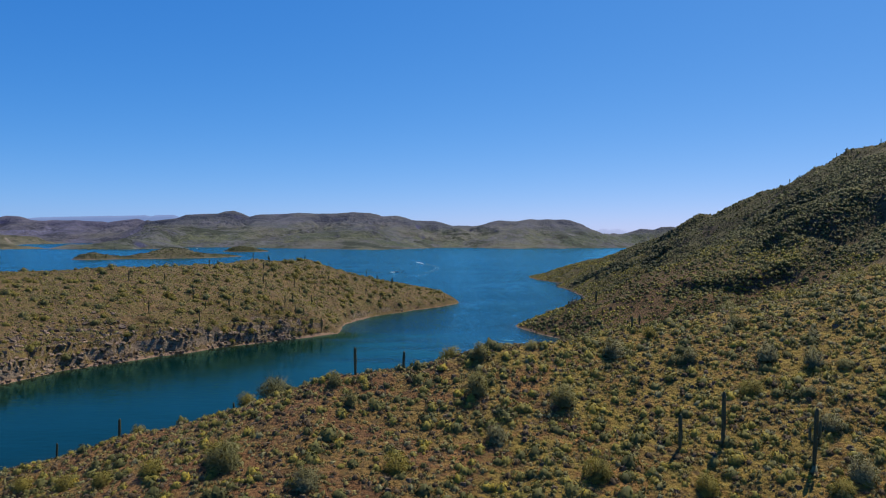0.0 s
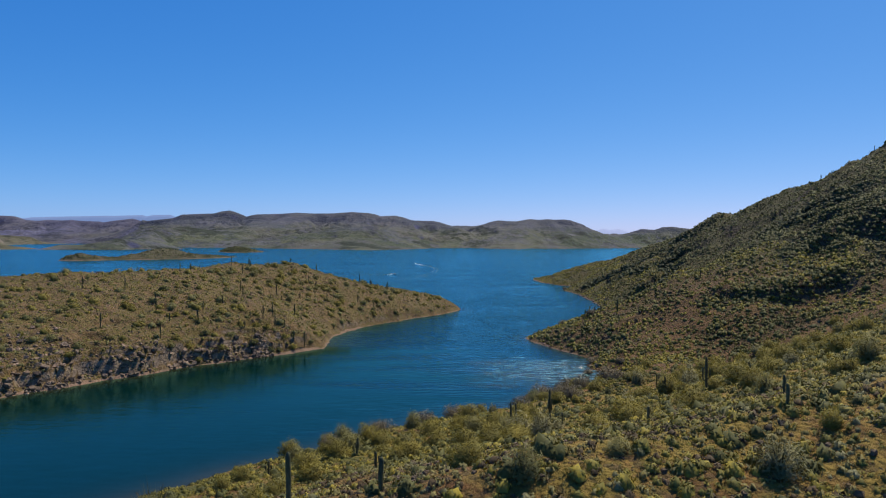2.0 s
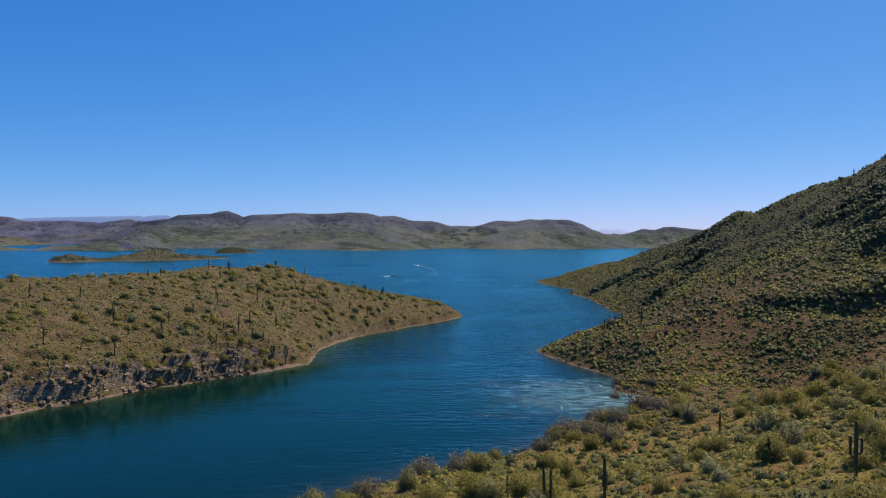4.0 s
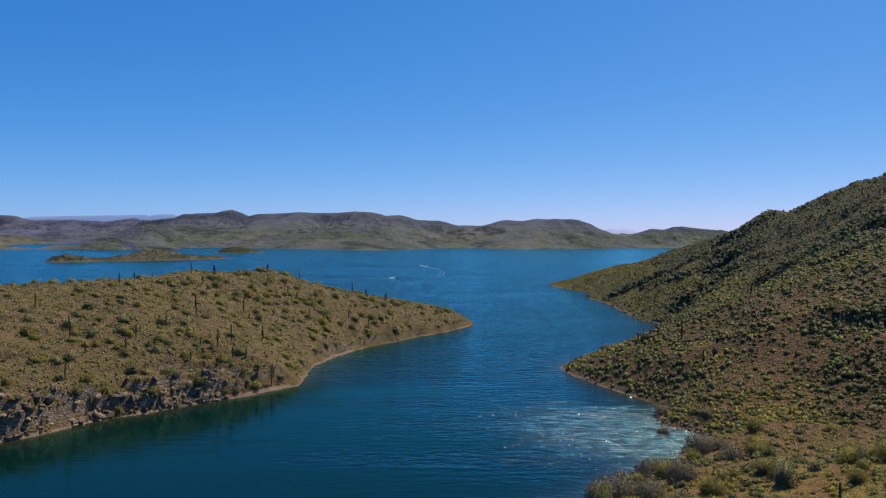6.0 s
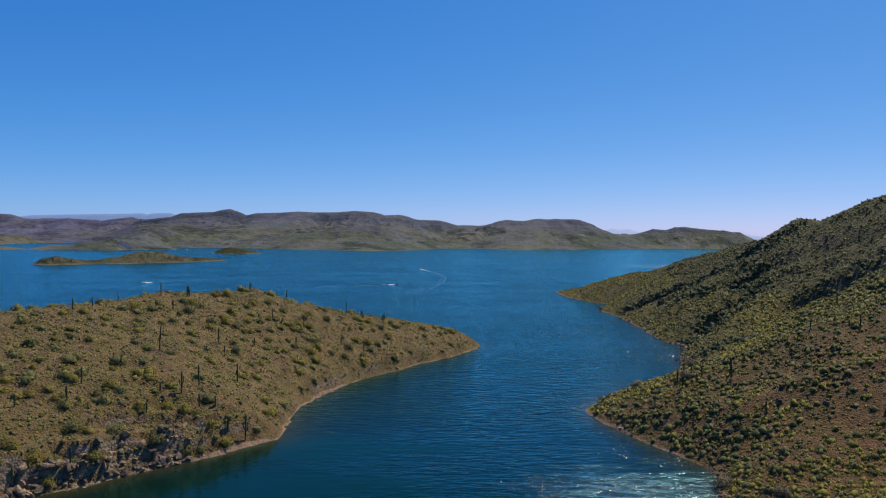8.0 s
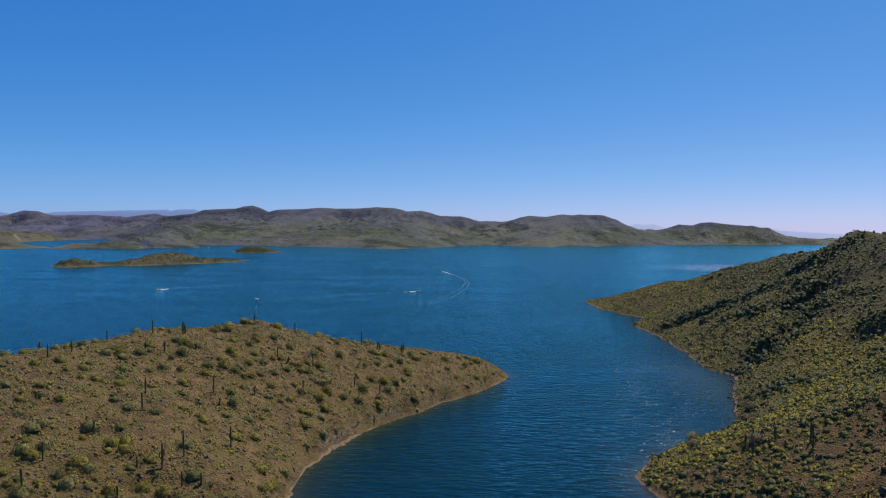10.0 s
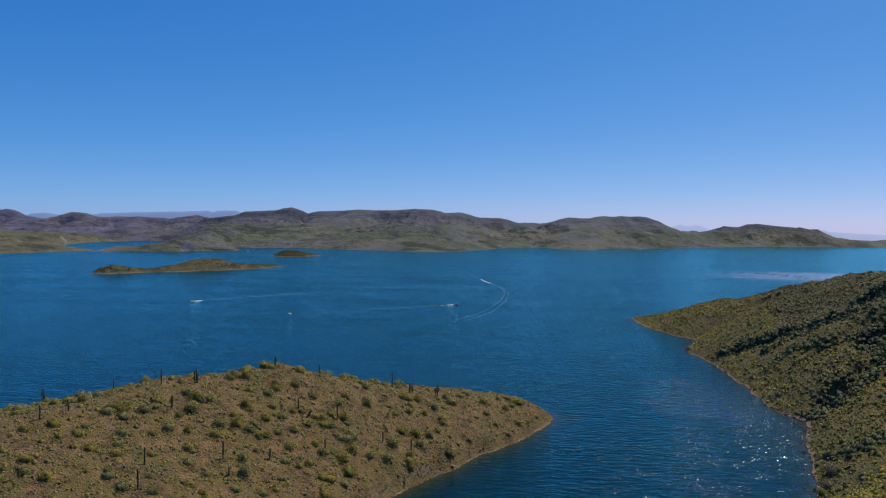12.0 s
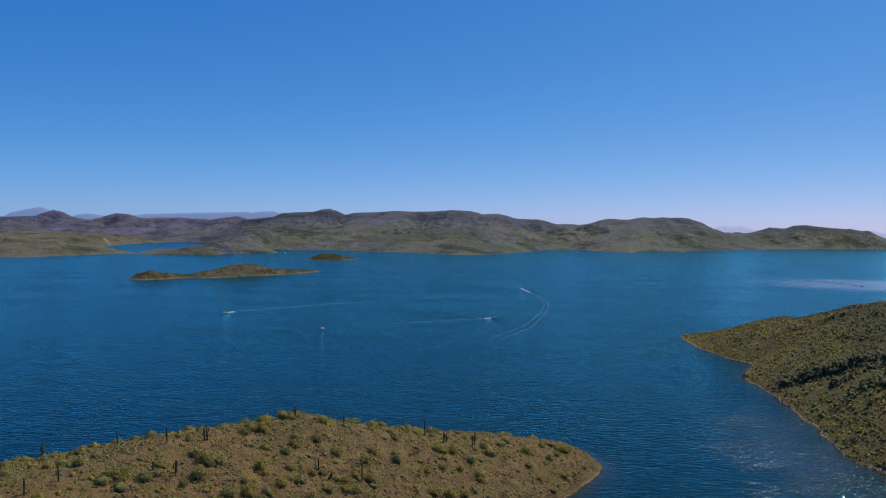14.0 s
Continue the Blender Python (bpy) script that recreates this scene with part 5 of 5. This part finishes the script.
scattered("slope_shrubs", p, sizes_of(p, 0.5, 1.3, 19), near_g, M_GREEN, "dense dark shrubs added to deepen the shade of the rock ledges", "shrubs", 19)


def stone_shape(seed):
    rng = np.random.default_rng(seed)
    lo, hi = -0.3, 0.65
    c = np.array([(x, y, z) for z in (lo, hi) for x, y in ((-1, -1), (1, -1), (1, 1), (-1, 1))], float) * (1, 0.8, 1)
    c[4:, :2] *= 0.6
    c += rng.normal(size=c.shape) * 0.16
    q = [(4, 5, 6, 7), (0, 1, 5, 4), (1, 2, 6, 5), (2, 3, 7, 6), (3, 0, 4, 7)]
    return np.concatenate([c[list(f)] for f in q])


stones = [stone_shape(500 + k) for k in range(6)]
p = sow(hill_height, FRONT, 8000, 221, bare=0.25, clump=7)
scattered("stones", p, sizes_of(p, 0.06, 0.28, 21, 2.2), stones, M_DARK, "loose reddish-brown stones on the ridge", "stones", 21, sides=4, soft=0)
p = np.array([(x, y, 0.0) for x, y in along([(9, 167), (26, 189), (41, 205), (46, 211), (39, 218), (43, 232)], 220, 0.9, 16) + along([(35, 287), (60, 308), (74, 346), (85, 376), (81, 392), (84, 430), (85, 465)], 320, 0.9, 17)])
p[:, 2] = np.maximum(hill_height(p[:, 0], p[:, 1])[0], -0.1)
scattered("stones", p, sizes_of(p, 0.12, 0.5, 25, 2.0), stones, M_DARK, "dark stones along the hillside's waterline", "stones", 25, sides=4, soft=0)
p = np.array([(x, y, 0.0) for x, y in along([(-102, 147)] + LOW_CLIFF + [(-45, 235)], 1300, 2.0, 8) + along([(-112, 160), (-100, 182), (-86, 205)], 500, 4.5, 11)])
p[:, 2], d_ = headland_height(p[:, 0], p[:, 1])
p = p[d_ > 0.1]
crags = []
for me in ROCKS:
    co, tri = np.zeros(len(me.vertices) * 3), np.zeros(len(me.polygons) * 3, int)
    me.vertices.foreach_get("co", co)
    me.loops.foreach_get("vertex_index", tri)
    crags.append(co.reshape(-1, 3)[tri] * (1.2, 0.9, 1.15))
dim = np.random.default_rng(24).uniform(size=len(p)) < 0.55
scattered("cliff_rubble", p[~dim], sizes_of(p[~dim], 0.25, 1.0, 24, 1.8), crags, M_ROCK, "broken grey-pink rock rubble on the cliff", "rocks", 24, 0.5, soft=0)
scattered("cliff_rubble", p[dim], sizes_of(p[dim], 0.3, 1.15, 34, 1.8), crags, M_CRAG, "dark weathered rock rubble on the cliff", "rocks", 34, 0.5, soft=0)
p = sow(headland_height, CAPE, 15000, 222, bare=0.25, clump=9, inshore=0.2)
scattered("stones", p, sizes_of(p, 0.06, 0.28, 22, 2.5), stones, M_ROCK, "loose stones on the headland", "stones", 22, sides=4, soft=0)
p = sow(headland_height, CAPE, 9000, 224, bare=0.28, clump=6, inshore=0.2)
scattered("stones", p, sizes_of(p, 0.1, 0.42, 26, 2.2), stones, M_DARK, "dark weathered stones on the headland", "stones", 26, sides=4, soft=0)
p = sow(hill_height, SLOPE, 12000, 223, bare=0.38, clump=14, inshore=0.2)
scattered("stones", p, sizes_of(p, 0.1, 0.75, 23, 2.5), stones, M_DARK, "dark rubble on the hillside", "stones", 23, sides=4, soft=0)


# ---- wavelets under a gust ----
def wavelets(x0, y0, rx, ry, count, seed, label, size=1.0, spread=1.0, lean=23, veer=-4):
    """Small steep ripples shaped to throw sun glints: a low wedge each, a sloping face and a short back."""
    rng = np.random.default_rng(seed)
    a, q = rng.uniform(0, 2 * np.pi, count), np.sqrt(rng.uniform(0, 1, count))
    x, y = x0 + rx * q * np.cos(a), y0 + ry * q * np.sin(a)
    keep = (vnoise(x / 7 + seed, y / 4, seed) * 0.55 + 0.45 * rng.uniform(0, 1, count) > 0.40 + 0.42 * q * q) & (hill_height(x, y)[1] < -0.6)
    x, y = x[keep], y[keep]
    n_ = len(x)
    tilt, turn = np.radians(rng.normal(lean, 8 * spread, n_).clip(6, 45)), np.radians(rng.normal(veer, 24 * spread, n_))
    w, dp = size * rng.uniform(0.035, 0.09, n_), size * rng.uniform(0.028, 0.07, n_)
    h, c, s_ = dp * np.tan(tilt), np.cos(turn), np.sin(turn)
    corner = []
    for u, v, k in ((-1, -1, 0), (1, -1, 0), (0.6, 1, 1), (-0.6, 1, 1), (0, 1.7, 0)):
        lx, ly = u * w, v * dp
        corner.append(np.stack([x + c * lx - s_ * ly, y + s_ * lx + c * ly, 0.006 + k * 2 * h], 1))
    verts = np.stack(corner, 1).reshape(-1, 3)
    i = np.arange(n_)[:, None] * 5
    faces = np.concatenate([i + (0, 1, 2), i + (0, 2, 3), i + (3, 2, 4)])
    return tagged(mesh_object("ripples", verts, faces, M_RIPPLE, False), label, "ripples", kind="stuff")


wavelets(27, 213, 27, 28, 60000, 701, "sparkling wind ripples on the narrow channel", 0.6)
wavelets(40, 295, 28, 66, 14000, 702, "sparkling wind ripples beyond the first spit", 0.78, 0.5, 20.5, 6)
wavelets(62, 395, 26, 80, 12000, 703, "sparkling wind ripples below the long hillside", 0.88, 0.5, 21, 6)


# ---- boats and their wakes ----
def motorboat(x, y, heading, label):
    boat = tagged(new("motorboat"), label, "boat")
    bm = bmesh.new()
    rows = []
    for f, w, keel in ((0.0, 1.05, -0.25), (0.3, 1.2, -0.3), (0.6, 1.1, -0.25), (0.85, 0.6, -0.05), (1.0, 0.05, 0.35)):
        yy, rail = -3 + 6 * f, 0.7 + 0.3 * f * f
        rows.append([bm.verts.new(v) for v in ((-w, yy, rail), (-w * 0.8, yy, 0.1), (0, yy, keel), (w * 0.8, yy, 0.1), (w, yy, rail), (w * 0.8, yy, rail - 0.03), (-w * 0.8, yy, rail - 0.03))])
    for a, b in zip(rows, rows[1:]):
        for i in range(7):
            bm.faces.new((a[i], a[(i + 1) % 7], b[(i + 1) % 7], b[i]))
    bm.faces.new(rows[0])
    bmesh.ops.recalc_face_normals(bm, faces=bm.faces)
    part("hull", bm_mesh("hull", bm, M_WHITE), boat, "white moulded hull")

    def block(name, size, place, mat, label="", lean=0):
        b = bmesh.new()
        bmesh.ops.create_cube(b, size=1, matrix=pose(*place, lean) @ Matrix.Diagonal((*size, 1)))
        bmesh.ops.bevel(b, geom=b.edges[:], offset=min(size) * 0.2, segments=2, affect="EDGES")
        return part(name, bm_mesh(name, b, mat), boat, label)

    block("windshield", (1.7, 0.06, 0.5), (0, 0.7, 1.05), M_GLASS, "dark raked windshield", -25)
    block("seat", (1.4, 0.6, 0.5), (0, -0.6, 0.85), M_SEAT, "beige bench seat")
    block("outboard_motor", (0.45, 0.5, 0.9), (0, -3.2, 0.75), M_BLACK, "black outboard motor")
    block("console", (0.7, 0.4, 0.6), (0.4, 0.5, 0.85), M_WHITE)
    boat.matrix_basis = pose(x, y, 0.05, 3, 0, heading) @ Matrix.Scale(0.65, 4)
    return boat


def wake(path, w0, w1, label, gap=0.0, peak=0.14, mat=M_FOAM):
    """Churned foam behind a boat: a low, ragged ribbon along the path, or two crests with a gap."""
    rng = np.random.default_rng(int(abs(path[0][0] * 7 + path[0][1])))
    dense = []
    for a, b in zip(path, path[1:]):
        k = max(2, int(math.hypot(b[0] - a[0], b[1] - a[1]) / 2.0))
        dense += [(a[0] + (b[0] - a[0]) * i / k, a[1] + (b[1] - a[1]) * i / k) for i in range(k)]
    q = np.array(dense)
    for _ in range(6):
        q[1:-1] = (q[:-2] + 2 * q[1:-1] + q[2:]) / 4
    t = np.gradient(q, axis=0)
    t /= np.linalg.norm(t, axis=1, keepdims=True)
    side = np.stack([-t[:, 1], t[:, 0]], 1)
    f = np.linspace(0, 1, len(q))
    width = (w0 + (w1 - w0) * f) * rng.uniform(0.6, 1.4, len(q))
    verts, faces = [], []
    for arm in ((-1, 1) if gap else (0,)):
        base = len(verts)
        mid = q + side * (arm * gap * (0.15 + f))[:, None]
        for k in range(len(q)):
            for o, h in ((-0.5, 0.015), (0.0, 0.02 + peak * (1 - f[k])), (0.5, 0.015)):
                verts.append((*(mid[k] + side[k] * o * width[k]), h))
            if k and rng.uniform() > 0.25 * f[k] + 0.02:
                i = base + 3 * k
                faces += [(i - 3, i - 2, i + 1, i), (i - 2, i - 1, i + 2, i + 1)]
    return tagged(mesh_object("wake", verts, faces, mat), label, "wake", kind="stuff")


TURN = [(-25, 955), (-16, 915), (-5, 862), (0, 800), (-3, 730)]
motorboat(-27, 962, 15, "white motorboat speeding over the blue lake")
wake(TURN[:2], 0.9, 1.2, "white foam behind a speeding motorboat", 0, 0.3)
wake(TURN[1:] + [(-14, 650), (-32, 590)], 0.5, 0.25, "curved fading wake on the lake", 3.0, 0.1, M_WASH)
motorboat(-38, 694, -125, "white motorboat crossing the lake")
wake([(-40, 692), (-47, 688.5), (-51, 686)], 0.4, 0.25, "white foam behind a motorboat", 0, 0.3)
wake([(-51, 686), (-73, 670), (-101, 649), (-125, 624)], 0.45, 0.25, "thin fading wake on the lake", 0, 0.08, M_WASH)
motorboat(-235, 683, 160, "white motorboat crossing the open lake")
wake([(-234, 685), (-231, 692), (-229, 696)], 0.4, 0.25, "white foam behind a motorboat", 0, 0.3)
wake([(-229, 696), (-213, 719), (-187, 750), (-153, 786), (-96, 836)], 0.5, 0.3, "long thin wake on the lake", 0, 0.08, M_WASH)
motorboat(-141, 616, 40, "small white motorboat lying on the lake")
motorboat(-613, 1867, 80, "white motorboat far out near the opposite shore")
